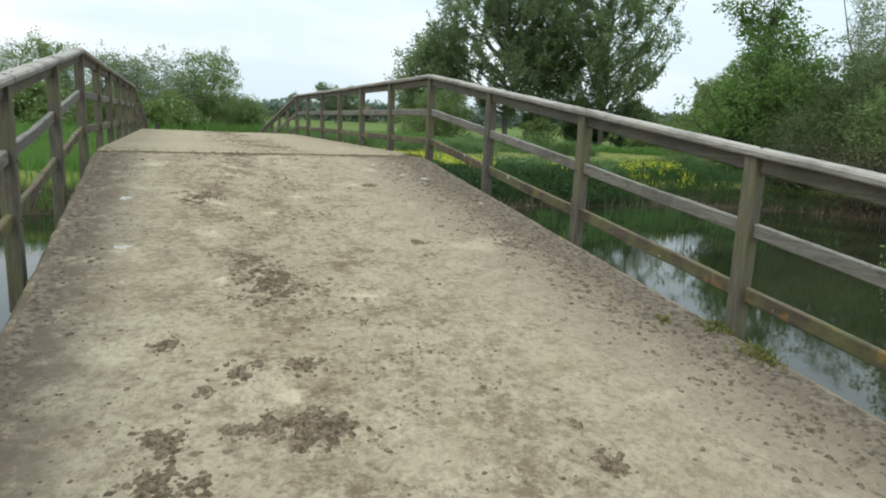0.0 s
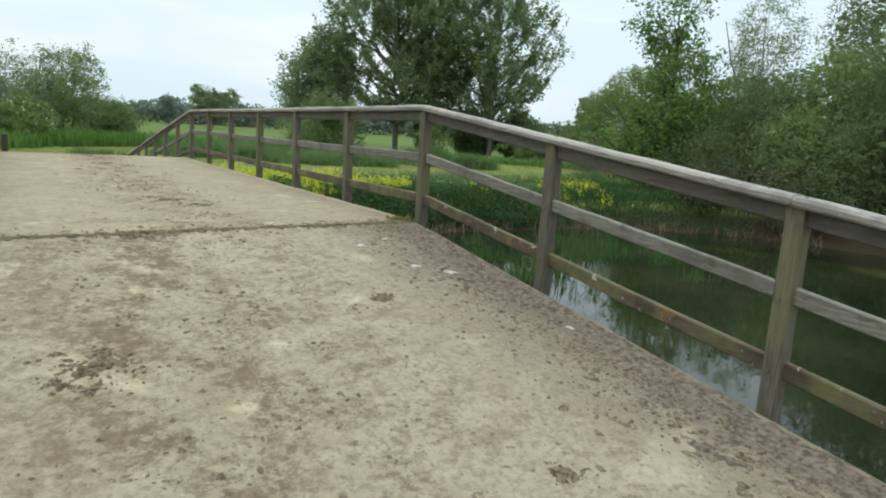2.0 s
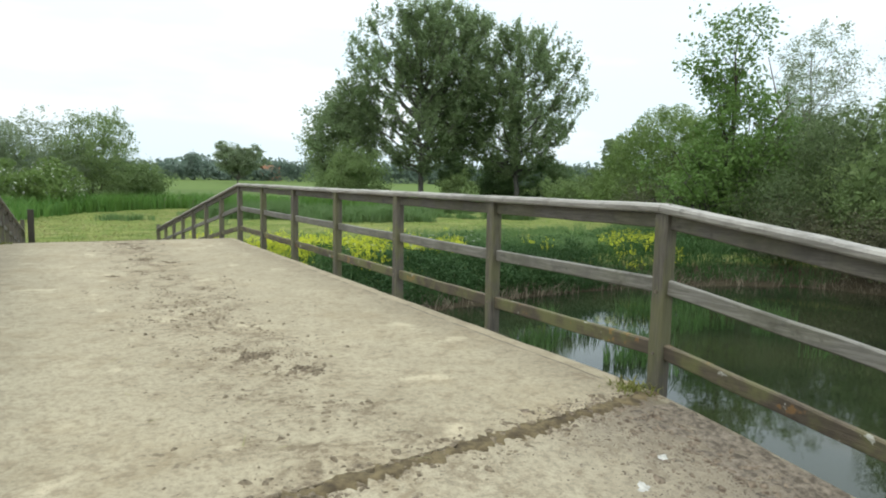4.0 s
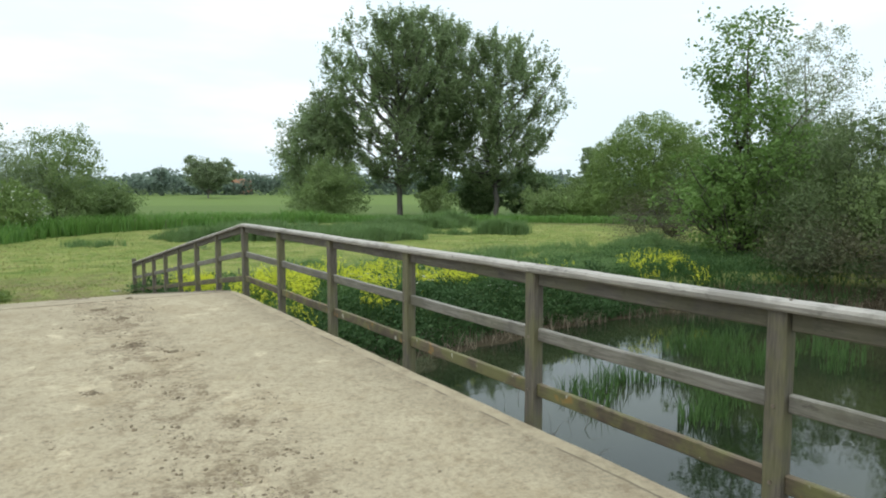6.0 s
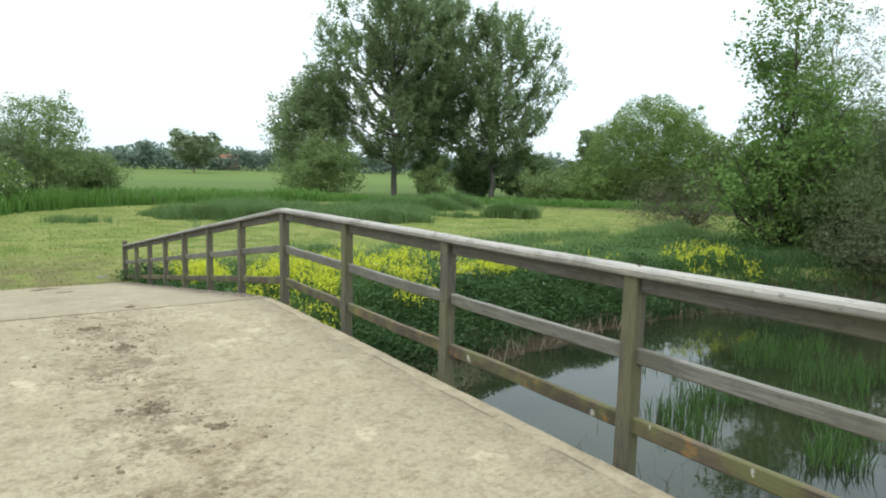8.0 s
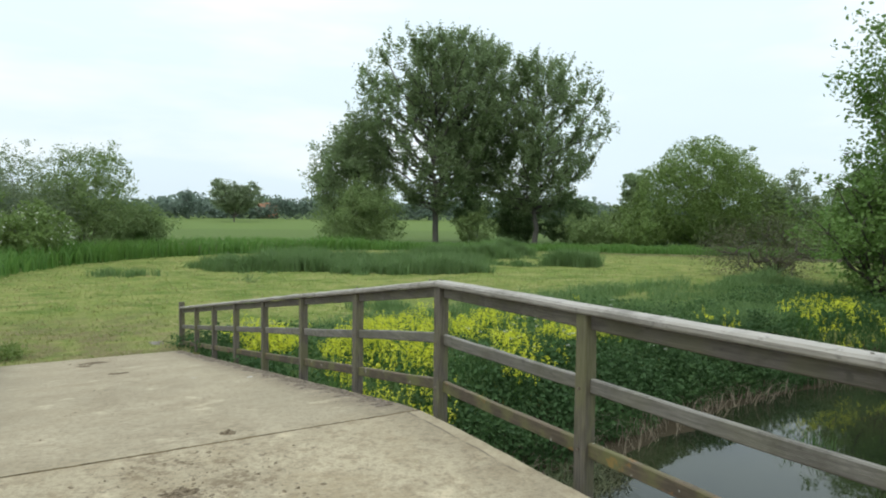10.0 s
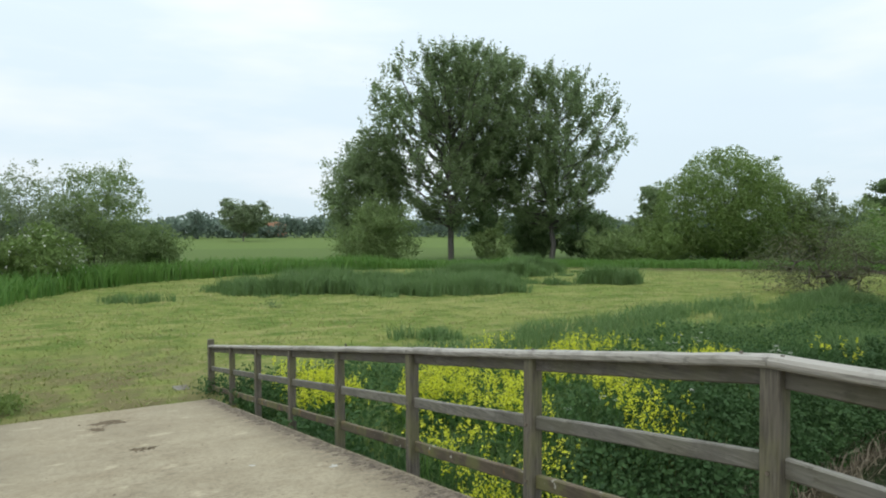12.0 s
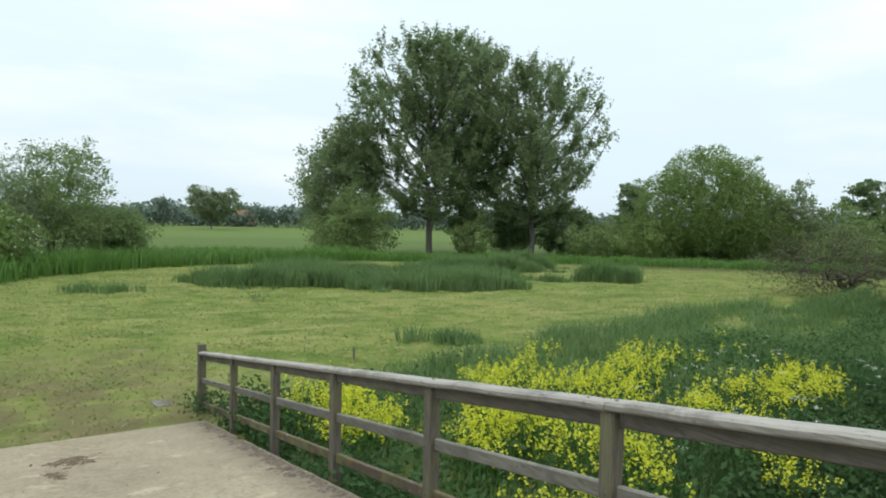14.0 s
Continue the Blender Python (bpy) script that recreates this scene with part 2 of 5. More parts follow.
M_MOSS = plain_mat("joint_moss", (0.07, 0.053, 0.032), (0.19, 0.148, 0.08), 11)
M_STEEL = Mat("bolt_steel", 0.6, 0.8).colour((0.2, 0.17, 0.14)).m

# ground: mown meadow hay-green with damp and worn areas
g = Mat("meadow_ground", 0.95)
_big = g.noise(0.09, 5, warp=0.5)
_med = g.noise(0.55, 7, rough=0.6)
_mid = g.noise(2.1, 6, rough=0.7)
_row = g.noise(0.55, 4, stretch=(0.35, 1.0, 1), warp=0.6)
_fine = g.noise(9, 6, rough=0.75)
_c = g.mix(g.span(_big, 0.35, 0.65), (0.185, 0.235, 0.06), (0.25, 0.275, 0.085))
_c = g.mix(g.span(_med, 0.44, 0.62, 0, 0.9), _c, (0.105, 0.165, 0.034))
_c = g.mix(g.span(_row, 0.52, 0.68, 0, 0.65), _c, (0.33, 0.325, 0.125))
_c = g.mix(g.span(_fine, 0.45, 0.7, 0, 0.4), _c, (0.11, 0.155, 0.03))
_c = g.mix(g.span(_mid, 0.52, 0.66, 0, 0.75), _c, (0.33, 0.30, 0.135))
_c = g.mix(g.span(_mid, 0.46, 0.32, 0, 0.65), _c, (0.10, 0.16, 0.032))
_z = g.axis(2)
_c = g.mix(g.span(_z, -2.0, -2.35), _c, (0.06, 0.05, 0.032))
_y = g.axis(1)
_x = g.axis(0)
_c = g.mix(g.span(g.math("ADD", _y, g.math("MULTIPLY", _x, 0.45)), 84, 96, 0, 0.85), _c, (0.125, 0.185, 0.058))
_worn = g.math("MULTIPLY", g.span(g.math("ABSOLUTE", _x, 0), 1.2, 4.2, 1, 0), g.math("MULTIPLY", g.span(_y, 22.5, 24), g.span(_y, 27, 34, 1, 0)))
_worn = g.math("MULTIPLY", _worn, g.span(g.noise(1.1, 5), 0.3, 0.62))
_c = g.mix(g.math("MULTIPLY", _worn, 0.8), _c, (0.19, 0.155, 0.085))
g.colour(_c).bump(g.math("ADD", _fine, g.math("MULTIPLY", _med, 1.5)), 0.7, 0.08)
g.b.inputs["Specular IOR Level"].default_value = 0.05
M_GROUND = g.m

w = Mat("river_water", 0.03)
w.colour(w.mix(w.span(w.noise(0.25, 3), 0.35, 0.65), (0.012, 0.018, 0.009), (0.028, 0.034, 0.016)))
w.b.inputs["IOR"].default_value = 1.42
w.bump(w.math("ADD", w.noise(1.4, 3, stretch=(1, 1.6, 1)), w.math("MULTIPLY", w.noise(7, 2), 0.2)), 0.075, 0.03)
M_WATER = w.m

L_POPLAR = leaf_mat("poplar_leaves", (0.18, 0.255, 0.118), (0.285, 0.365, 0.185), (0.22, 0.30, 0.14), 0.6, 0.42)
L_DARK = leaf_mat("dark_leaves", (0.12, 0.19, 0.08), (0.19, 0.265, 0.115), (0.145, 0.22, 0.09), 0.45)
L_SHRUB = leaf_mat("shrub_leaves", (0.17, 0.25, 0.09), (0.26, 0.34, 0.135), (0.205, 0.29, 0.105), 0.45)
L_WILLOW = leaf_mat("willow_leaves", (0.16, 0.245, 0.072), (0.235, 0.325, 0.108), (0.19, 0.28, 0.08), 0.45)
L_GREY = leaf_mat("grey_willow_leaves", (0.205, 0.27, 0.15), (0.31, 0.37, 0.22), (0.235, 0.30, 0.165), 0.48)
L_BRIGHT = leaf_mat("bright_leaves", (0.118, 0.215, 0.05), (0.185, 0.295, 0.08), (0.138, 0.24, 0.058), 0.45)
# distance haze is put into these leaves as a paler, bluish green
L_FAR_HAZED = leaf_mat("far_hazed_leaves", (0.15, 0.205, 0.16), (0.19, 0.25, 0.195), (0.165, 0.225, 0.175), 0.35)
L_BROWN = leaf_mat("brown_twigs", (0.095, 0.098, 0.052), (0.15, 0.15, 0.08), (0.105, 0.14, 0.06), 0.35)
L_NETTLE = leaf_mat("nettle_leaves", (0.042, 0.098, 0.03), (0.08, 0.155, 0.044), (0.058, 0.122, 0.04), 0.35, 0.75)
L_GRASS = leaf_mat("tall_grass", (0.095, 0.215, 0.042), (0.165, 0.30, 0.072), (0.13, 0.25, 0.05), 0.45)
L_BANK = leaf_mat("bank_leaves", (0.125, 0.18, 0.078), (0.185, 0.245, 0.108), (0.15, 0.21, 0.085), 0.5)
L_HAYDRY = leaf_mat("lying_hay", (0.33, 0.31, 0.145), (0.42, 0.39, 0.20), (0.29, 0.30, 0.12), 0.4)
L_REED = leaf_mat("reed_blades", (0.048, 0.105, 0.03), (0.095, 0.175, 0.05), (0.066, 0.132, 0.036), 0.35)
L_TUFT = leaf_mat("tuft_blades", (0.175, 0.26, 0.07), (0.25, 0.32, 0.10), (0.20, 0.28, 0.075), 0.5)
L_BEDS = leaf_mat("dock_leaves", (0.036, 0.082, 0.026), (0.07, 0.135, 0.042), (0.05, 0.105, 0.034), 0.3, 0.75)
L_PATCH = leaf_mat("patch_blades", (0.125, 0.212, 0.076), (0.18, 0.275, 0.104), (0.142, 0.236, 0.08), 0.42)
L_HAY = leaf_mat("mown_grass", (0.205, 0.275, 0.068), (0.295, 0.325, 0.105), (0.30, 0.285, 0.12), 0.5)
L_DRY = leaf_mat("dry_reed", (0.20, 0.165, 0.115), (0.33, 0.28, 0.20), (0.17, 0.145, 0.10), 0.25)
L_YELLOW = leaf_mat("yellow_petals", (0.58, 0.62, 0.025), (0.76, 0.78, 0.10), (0.68, 0.71, 0.05), 0.4)
L_WHITE = leaf_mat("white_petals", (0.6, 0.62, 0.52), (0.75, 0.75, 0.68), (0.65, 0.66, 0.58), 0.3)
B_GREY = bark_mat("grey_bark", (0.10, 0.09, 0.075), (0.19, 0.175, 0.145))
B_POPLAR = bark_mat("poplar_bark", (0.075, 0.07, 0.062), (0.15, 0.14, 0.125))
B_DARK = bark_mat("dark_bark", (0.045, 0.038, 0.03), (0.09, 0.08, 0.06))


# ---- building helpers ----
def mesh_of(name, verts, faces, mat, smooth=False):
    me = bpy.data.meshes.new(name)
    me.from_pydata([tuple(v) for v in verts], [], faces)
    me.materials.append(mat)
    if smooth:
        me.shade_smooth()
    me.update()
    return me


def quick_mesh(name, verts, quads, tris, mat):
    """A large mesh from arrays."""
    me = bpy.data.meshes.new(name)
    nq, nt = len(quads), len(tris)
    me.vertices.add(len(verts))
    me.vertices.foreach_set("co", np.asarray(verts, np.float32).ravel())
    loops = np.concatenate([np.asarray(quads, np.int32).ravel(), np.asarray(tris, np.int32).ravel()])
    me.loops.add(len(loops))
    me.loops.foreach_set("vertex_index", loops)
    me.polygons.add(nq + nt)
    starts = np.concatenate([np.arange(nq) * 4, nq * 4 + np.arange(nt) * 3]).astype(np.int32)
    me.polygons.foreach_set("loop_start", starts)
    me.materials.append(mat)
    me.update(calc_edges=True)
    me.validate()
    return me


def part(name, me, parent, label=""):
    ob = new(name, me)
    ob.parent = parent
    return tagged(ob, label) if label else ob


def thing(name, label, category, group="", at=(0, 0, 0)):
    ob = new(name)
    ob.empty_display_size = 0.2
    ob.location = at
    return tagged(ob, label, category, group)


def leaves_mesh(name, centres, size, rng, mat, aspect=0.6, droop=0.0):
    """Small folded leaves (four corners each), turned at random."""
    c = np.asarray(centres, float)
    n = len(c)
    d = rng.normal(size=(n, 3))
    d[:, 2] = d[:, 2] * 0.7 - droop
    d /= np.linalg.norm(d, axis=1)[:, None]
    s = np.cross(d, rng.normal(size=(n, 3)))
    s /= np.linalg.norm(s, axis=1)[:, None] + 1e-9
    k = np.cross(d, s)
    ln = (size * rng.uniform(0.65, 1.35, n))[:, None]
    wd = ln * aspect * 0.5
    v = np.empty((n, 4, 3))
    v[:, 0] = c - d * ln * 0.5
    v[:, 1] = c + s * wd + k * wd * 0.25
    v[:, 2] = c + d * ln * 0.5
    v[:, 3] = c - s * wd + k * wd * 0.25
    return quick_mesh(name, v.reshape(-1, 3), np.arange(n * 4).reshape(n, 4), np.empty((0, 3), int), mat)


def blades_mesh(name, base, height, width, rng, mat, lean=0.25, bend=0.3):
    """Tapered bent blades: two rings and a tip."""
    b = np.asarray(base, float)
    n = len(b)
    a = rng.uniform(0, 2 * np.pi, n)
    out = np.stack([np.cos(a), np.sin(a), np.zeros(n)], 1)
    f = rng.uniform(0, 2 * np.pi, n)
    side = np.stack([np.cos(f), np.sin(f), np.zeros(n)], 1) * (np.asarray(width) * np.ones(n))[:, None] * 0.5
    h = (np.asarray(height) * np.ones(n))[:, None]
    ln = (rng.uniform(0, 1, n) * lean)[:, None] * h
    bd = (rng.uniform(0.2, 1, n) * bend)[:, None] * h
    up = np.array([0, 0, 1.0])
    m = b + up * h * 0.55 + out * ln * 0.5
    tip = b + up * (h - bd * 0.4) + out * (ln + bd)
    v = np.empty((n, 5, 3))
    v[:, 0], v[:, 1], v[:, 2], v[:, 3], v[:, 4] = b - side, b + side, m + side * 0.8, m - side * 0.8, tip
    i = np.arange(n)[:, None] * 5
    return quick_mesh(name, v.reshape(-1, 3), i + np.array([0, 1, 2, 3]), i + np.array([3, 2, 4]), mat)


def tubes_mesh(name, paths, mat, sides=6):
    """Tapered limbs: paths of (points, radii)."""
    V, F = [], []
    for pts, rad in paths:
        pts = [Vector(p) for p in pts]
        o = len(V)
        for i, p in enumerate(pts):
            ax = (pts[min(i + 1, len(pts) - 1)] - pts[max(i - 1, 0)]).normalized()
            u = ax.orthogonal().normalized()
            q = ax.cross(u)
            for s in range(sides):
                t = 2 * math.pi * s / sides
                V.append(p + (u * math.cos(t) + q * math.sin(t)) * rad[i])
        for i in range(len(pts) - 1):
            for s in range(sides):
                t = (s + 1) % sides
                F.append((o + i * sides + s, o + i * sides + t, o + (i + 1) * sides + t, o + (i + 1) * sides + s))
    return mesh_of(name, V, F, mat, True)


# ---- the lie of the land ----
FIELD, WATER = -1.8, -3.0
RIVER = np.array([(-60, 19), (-12, 15.6), (2, 14.4), (8, 15.2), (14, 16.3), (20, 16.1), (24, 15.1), (26.6, 13.4), (28.2, 10), (29.2, 4), (30.5, -4),
                  (35, -14), (45, -30), (28, -26), (17, -10), (12, -3.4), (8.6, -4.2), (5, -7), (0, -7.4), (-12, -5), (-60, 0)], float)


def river_side(x, y):
    """Distance to the river's edge, negative over the water."""
    p = np.stack([np.asarray(x, float).ravel(), np.asarray(y, float).ravel()], 1)
    best = np.full(len(p), 1e9)
    inside = np.zeros(len(p), bool)
    for i in range(len(RIVER)):
        a, b = RIVER[i], RIVER[(i + 1) % len(RIVER)]
        e = b - a
        t = np.clip(((p - a) @ e) / (e @ e), 0, 1)
        best = np.minimum(best, np.hypot(*(p - a - t[:, None] * e).T))
        cross = (a[1] > p[:, 1]) != (b[1] > p[:, 1])
        with np.errstate(divide="ignore", invalid="ignore"):
            xi = a[0] + (p[:, 1] - a[1]) * e[0] / (e[1] if e[1] else 1e-9)
        inside ^= cross & (p[:, 0] < xi)
    return np.where(inside, -best, best).reshape(np.shape(x))


def wobble(x, y):
    return (np.sin(x * 0.9 + 1.3 * np.sin(y * 0.5)) * np.sin(y * 0.8 + 0.7) * 0.5 + np.sin(x * 0.23 + 2) * np.sin(y * 0.19 + 1) * 0.5)


_r = np.random.default_rng(77)
_WAVES = [(math.cos(a) * f, math.sin(a) * f, p) for a, f, p in zip(_r.uniform(0, 2 * np.pi, 14), _r.uniform(0.3, 1.7, 14), _r.uniform(0, 2 * np.pi, 14))]


def mottle(x, y):
    """Irregular patches, from waves that run in many directions."""
    return sum(np.sin(x * u + y * v + p) for u, v, p in _WAVES) * 0.14


def land(x, y):
    x, y = np.asarray(x, float), np.asarray(y, float)
    d = river_side(x, y) + 0.35 * wobble(x * 2.3, y * 2.3)
    s = np.clip(d / 2.4, 0, 1)
    z = np.where(d > 0, WATER + (FIELD - WATER) * s * s * (3 - 2 * s), WATER + np.maximum(d * 0.5, -1.1))
    q = np.hypot(x + 0.5, y - 12.4)
    s = np.clip((q - 50) / 60, 0, 1)
    z = z - 1.35 * s * s * (3 - 2 * s) + 0.019 * (np.clip(q, 135, 500) - 135)
    r = np.hypot(x, y)
    far = np.clip((r - 500) / 900, 0, 1)
    hill = 26 * np.exp(-(((np.arctan2(x, y) - 0.66) / 0.12) ** 2)) + 3
    return z + 0.06 * wobble(x, y) * np.clip(d / 4, 0, 1) * (np.hypot(x, y - 22) > 5) + far * far * hill


def axis_steps(lo, hi, fine, reach):
    mid = np.arange(lo, hi + fine / 2, fine)
    grow = fine * 1.22 ** np.arange(1, 60)
    up = hi + np.cumsum(grow)
    dn = lo - np.cumsum(grow)
    return np.concatenate([dn[dn > -reach][::-1], mid, up[up < reach]])


gx, gy = axis_steps(-24, 46, 0.5, 3000), axis_steps(-16, 62, 0.5, 3000)
GX, GY = np.meshgrid(gx, gy)
GZ = land(GX, GY)
nx, ny = len(gx), len(gy)
idx = np.arange(nx * ny).reshape(ny, nx)
quads = np.stack([idx[:-1, :-1], idx[:-1, 1:], idx[1:, 1:], idx[1:, :-1]], -1).reshape(-1, 4)
ground_me = quick_mesh("ground", np.stack([GX, GY, GZ], -1).reshape(-1, 3), quads, np.empty((0, 3), int), M_GROUND)
ground_me.shade_smooth()
ground = tagged(new("ground", ground_me), "mown hay meadow and grassy river banks reaching the horizon", "meadow", kind="structure")

water_me = mesh_of("water", [(-70, -40, WATER), (60, -40, WATER), (60, 24, WATER), (-70, 24, WATER)], [(0, 1, 2, 3)], M_WATER)
tagged(new("water", water_me), "dark green still river water mirroring trees and sky", "river", kind="structure")

# ---- the bridge deck ----
X0, X1 = -1.99, 2.15            # deck edges
Y_IN, Y_A, Y_B, Y_OUT = -13.2, 0.0, 11.34, 23.45
S_UP, S_DOWN, DECK = 0.132, 0.138, -0.04


def deck_z(y):
    """The deck's top, with a short rounding over both crests."""
    def bend(u):
        return 0 if u <= -0.5 else (u if u >= 0.5 else (u + 0.5) ** 2 / 2)
    return DECK - S_UP * bend(Y_A - y) - S_DOWN * bend(y - Y_B)


def skew(x, y):
    """The near joint runs slightly askew."""
    return (-0.12 - 0.115 * (X1 - x)) * max(0.0, 1 - abs(y - Y_A) / 4)


def deck_top(x, y):
    """Height of the finished surface at a place."""
    y0 = y
    for _ in range(4):
        y0 = y - skew(x, y0)
    return deck_z(y0) + 0.004 * noise.noise((x * 1.3, y0 * 1.3, 0)) + 0.0025 * noise.noise((x * 6, y0 * 6, 3))


def slab(name, y0, y1, mat, label):
    rng = random.Random(name)
    n = max(2, int((y1 - y0) / 0.16))
    xs = [X0, X0 + 0.03] + [X0 + 0.03 + (X1 - X0 - 0.06) * i / 26 for i in range(1, 26)] + [X1 - 0.03, X1]
    V, F = [], []
    for j in range(n + 1):
        y = y0 + (y1 - y0) * j / n
        z = deck_z(y)
        dl, dr = rng.uniform(-0.006, 0.004), rng.uniform(-0.004, 0.006)
        row = [(X0 + dl, y + skew(X0, y), z - 0.34)]
        for i, x in enumerate(xs):
            edge = i in (0, len(xs) - 1)
            dx = dl if i < 2 else dr if i > len(xs) - 3 else 0
            zz = z - (0.028 + rng.uniform(0, 0.012) if edge else 0) + 0.004 * noise.noise((x * 1.3, y * 1.3, 0)) + 0.0025 * noise.noise((x * 6, y * 6, 3))
            row.append((x + dx, y + skew(x, y), zz))
        row.append((X1 + dr, y + skew(X1, y), z - 0.34))
        V += row
    k = len(xs) + 2
    for j in range(n):
        for i in range(k):
            a, b = j * k + i, j * k + (i + 1) % k
            F.append((a, b, b + k, a + k))
    F.append(tuple(range(k))[::-1])
    F.append(tuple(range(n * k, n * k + k)))
    ob = new(name, mesh_of(name, V, F, mat, False))
    ob.data.polygons.foreach_set("use_smooth", [True] * len(ob.data.polygons))
    ob.data.set_sharp_from_angle(angle=radians(35))
    return tagged(ob, label, "bridge deck", kind="structure")


slab("floor_ramp_near", Y_IN, Y_A - 0.035, M_RAMP, "muddy worn concrete ramp slab strewn with dried dirt")
slab("floor_span", Y_A + 0.035, Y_B - 0.012, M_DECK, "pale beige concrete bridge slab with light dirt")
slab("floor_ramp_far", Y_B + 0.012, Y_OUT, M_FAR, "pale concrete ramp slab running down to the meadow")


def box_mesh(name, lo, hi, mat, bevel=0.03):
    bm = bmesh.new()
    bmesh.ops.create_cube(bm, size=1)
    for v in bm.verts:
        v.co = Vector([lo[i] + (v.co[i] + 0.5) * (hi[i] - lo[i]) for i in range(3)])
    bmesh.ops.bevel(bm, geom=bm.edges[:], offset=bevel, segments=2, affect="EDGES")
    me = bpy.data.meshes.new(name)
    bm.to_mesh(me)
    bm.free()
    me.materials.append(mat)
    return me


for y in (Y_A, Y_B):
    tagged(new("bridge_pier", box_mesh("bridge_pier", (X0 + 0.25, y - 0.35, -4.3), (X1 - 0.25, y + 0.35, DECK - 0.345), M_PIER)),
           "grey concrete wall pier standing in the river", "bridge pier", "piers under the bridge", "structure")
for y0, y1, z in ((-9.5, -8.8, deck_z(-9.15) - 0.40), (18.6, 19.3, deck_z(19.3) - 0.345)):
    tagged(new("bridge_abutment", box_mesh("bridge_abutment", (X0 + 0.1, y0, -4.0), (X1 - 0.1, y1, z), M_PIER)),
           "grey concrete abutment wall under the ramp", "abutment", "abutments of the bridge", "structure")


def strip_mesh(name, y, w, mat, seed, lift):
    """Dirt and moss packed in a joint, with uneven edges."""
    rng = random.Random(seed)
    V, F = [], []
    n = 150
    for i in range(n + 1):
        x = X0 + 0.02 + (X1 - X0 - 0.04) * i / n
        a, b = w * rng.uniform(0.1, 1.0) ** 1.3 * 1.3, w * rng.uniform(0.1, 1.0) ** 1.3 * 1.3
        for yy, h in ((y - a, -0.012), (y - a * 0.5, lift * rng.uniform(0.4, 1)), (y + b * 0.5, lift * rng.uniform(0.4, 1)), (y + b, -0.012)):
            V.append((x, yy + skew(x, yy), deck_z(yy) + h))
    for i in range(n):
        for k in range(3):
            a = i * 4 + k
            F.append((a, a + 4, a + 5, a + 1))
    return mesh_of(name, V, F, mat, True)


tagged(new("joint_dirt", strip_mesh("joint_dirt", Y_A - 0.02, 0.105, M_MOSS, 3, 0.012)), "dark earth and moss packed in the slab joint", "joint", kind="structure")
tagged(new("joint_dirt", strip_mesh("joint_dirt", Y_B, 0.022, M_MOSS, 5, 0.006)), "thin dark dirt line in the slab joint", "joint", kind="structure")

# ---- railings ----
BAY = 1.888


def post_y(i):
    if i < 4:
        return (i - 4) * 1.952
    return (i - 4) * BAY if i <= 10 else Y_B + (i - 10) * 1.872


def rail_z(y):
    """The underside of the handrail."""
    return 1.048 - 0.129 * max(0.0, -y) - 0.142 * max(0.0, y - Y_B)


def beam_mesh(name, p0, p1, profile, mat, seed, step=0.24, wander=0.004):
    """A plank with a shaped section, slightly crooked and worn; its ends are plumb."""
    rng = random.Random(seed)
    p0, p1 = Vector(p0), Vector(p1)
    n = max(2, int((p1 - p0).length / step))
    V, F = [], []
    k = len(profile)
    sag = rng.uniform(-0.006, 0.003)
    for j in range(n + 1):
        t = j / n
        c = p0.lerp(p1, t) + Vector((rng.uniform(-1, 1) * wander, 0, rng.uniform(-1, 1) * wander * 0.6 + sag * math.sin(math.pi * t)))
        for x, z in profile:
            V.append((c.x + x + rng.uniform(-1, 1) * 0.0016, c.y, c.z + z + rng.uniform(-1, 1) * 0.0016))
    for j in range(n):
        for i in range(k):
            a, b = j * k + i, j * k + (i + 1) % k
            F.append((a, a + k, b + k, b))
    F.append(tuple(range(k)))
    F.append(tuple(range(n * k, n * k + k))[::-1])
    me = mesh_of(name, V, F, mat, True)
    me.set_sharp_from_angle(angle=radians(28))
    return me


def board_profile(w, h, c=0.008):
    a, b = w / 2, h / 2
    return [(-a + c, -b), (a - c, -b), (a, -b + c), (a, b - c), (a - c, b), (-a + c, b), (-a, b - c), (-a, -b + c)]


def cap_profile(w, h):
    a = w / 2
    return [(-a + 0.01, 0), (a - 0.01, 0), (a, 0.012), (a, h - 0.022), (a - 0.012, h - 0.006), (a - 0.035, h), (-a + 0.035, h), (-a + 0.012, h - 0.006), (-a, h - 0.022), (-a, 0.012)]


def post_mesh(name, x, y, z0, z1, mat, seed, w=0.1):
    rng = random.Random(seed)
    c = 0.008
    a = w / 2
    prof = [(-a + c, -a), (a - c, -a), (a, -a + c), (a, a - c), (a - c, a), (-a + c, a), (-a, a - c), (-a, -a + c)]
    V, F = [], []
    n = 7
    tx, ty = rng.uniform(-0.006, 0.006), rng.uniform(-0.008, 0.008)
    for j in range(n + 1):
        t = j / n
        for px, py in prof:
            V.append((x + px + tx * t + rng.uniform(-1, 1) * 0.002, y + py + ty * t + rng.uniform(-1, 1) * 0.002, z0 + (z1 - z0) * t))
    for j in range(n):
        for i in range(8):
            p, q = j * 8 + i, j * 8 + (i + 1) % 8
            F.append((p, q, q + 8, p + 8))
    F.append(tuple(range(8))[::-1])
    F.append(tuple(range(n * 8, n * 8 + 8)))
    me = mesh_of(name, V, F, mat, True)
    me.set_sharp_from_angle(angle=radians(28))
    return me


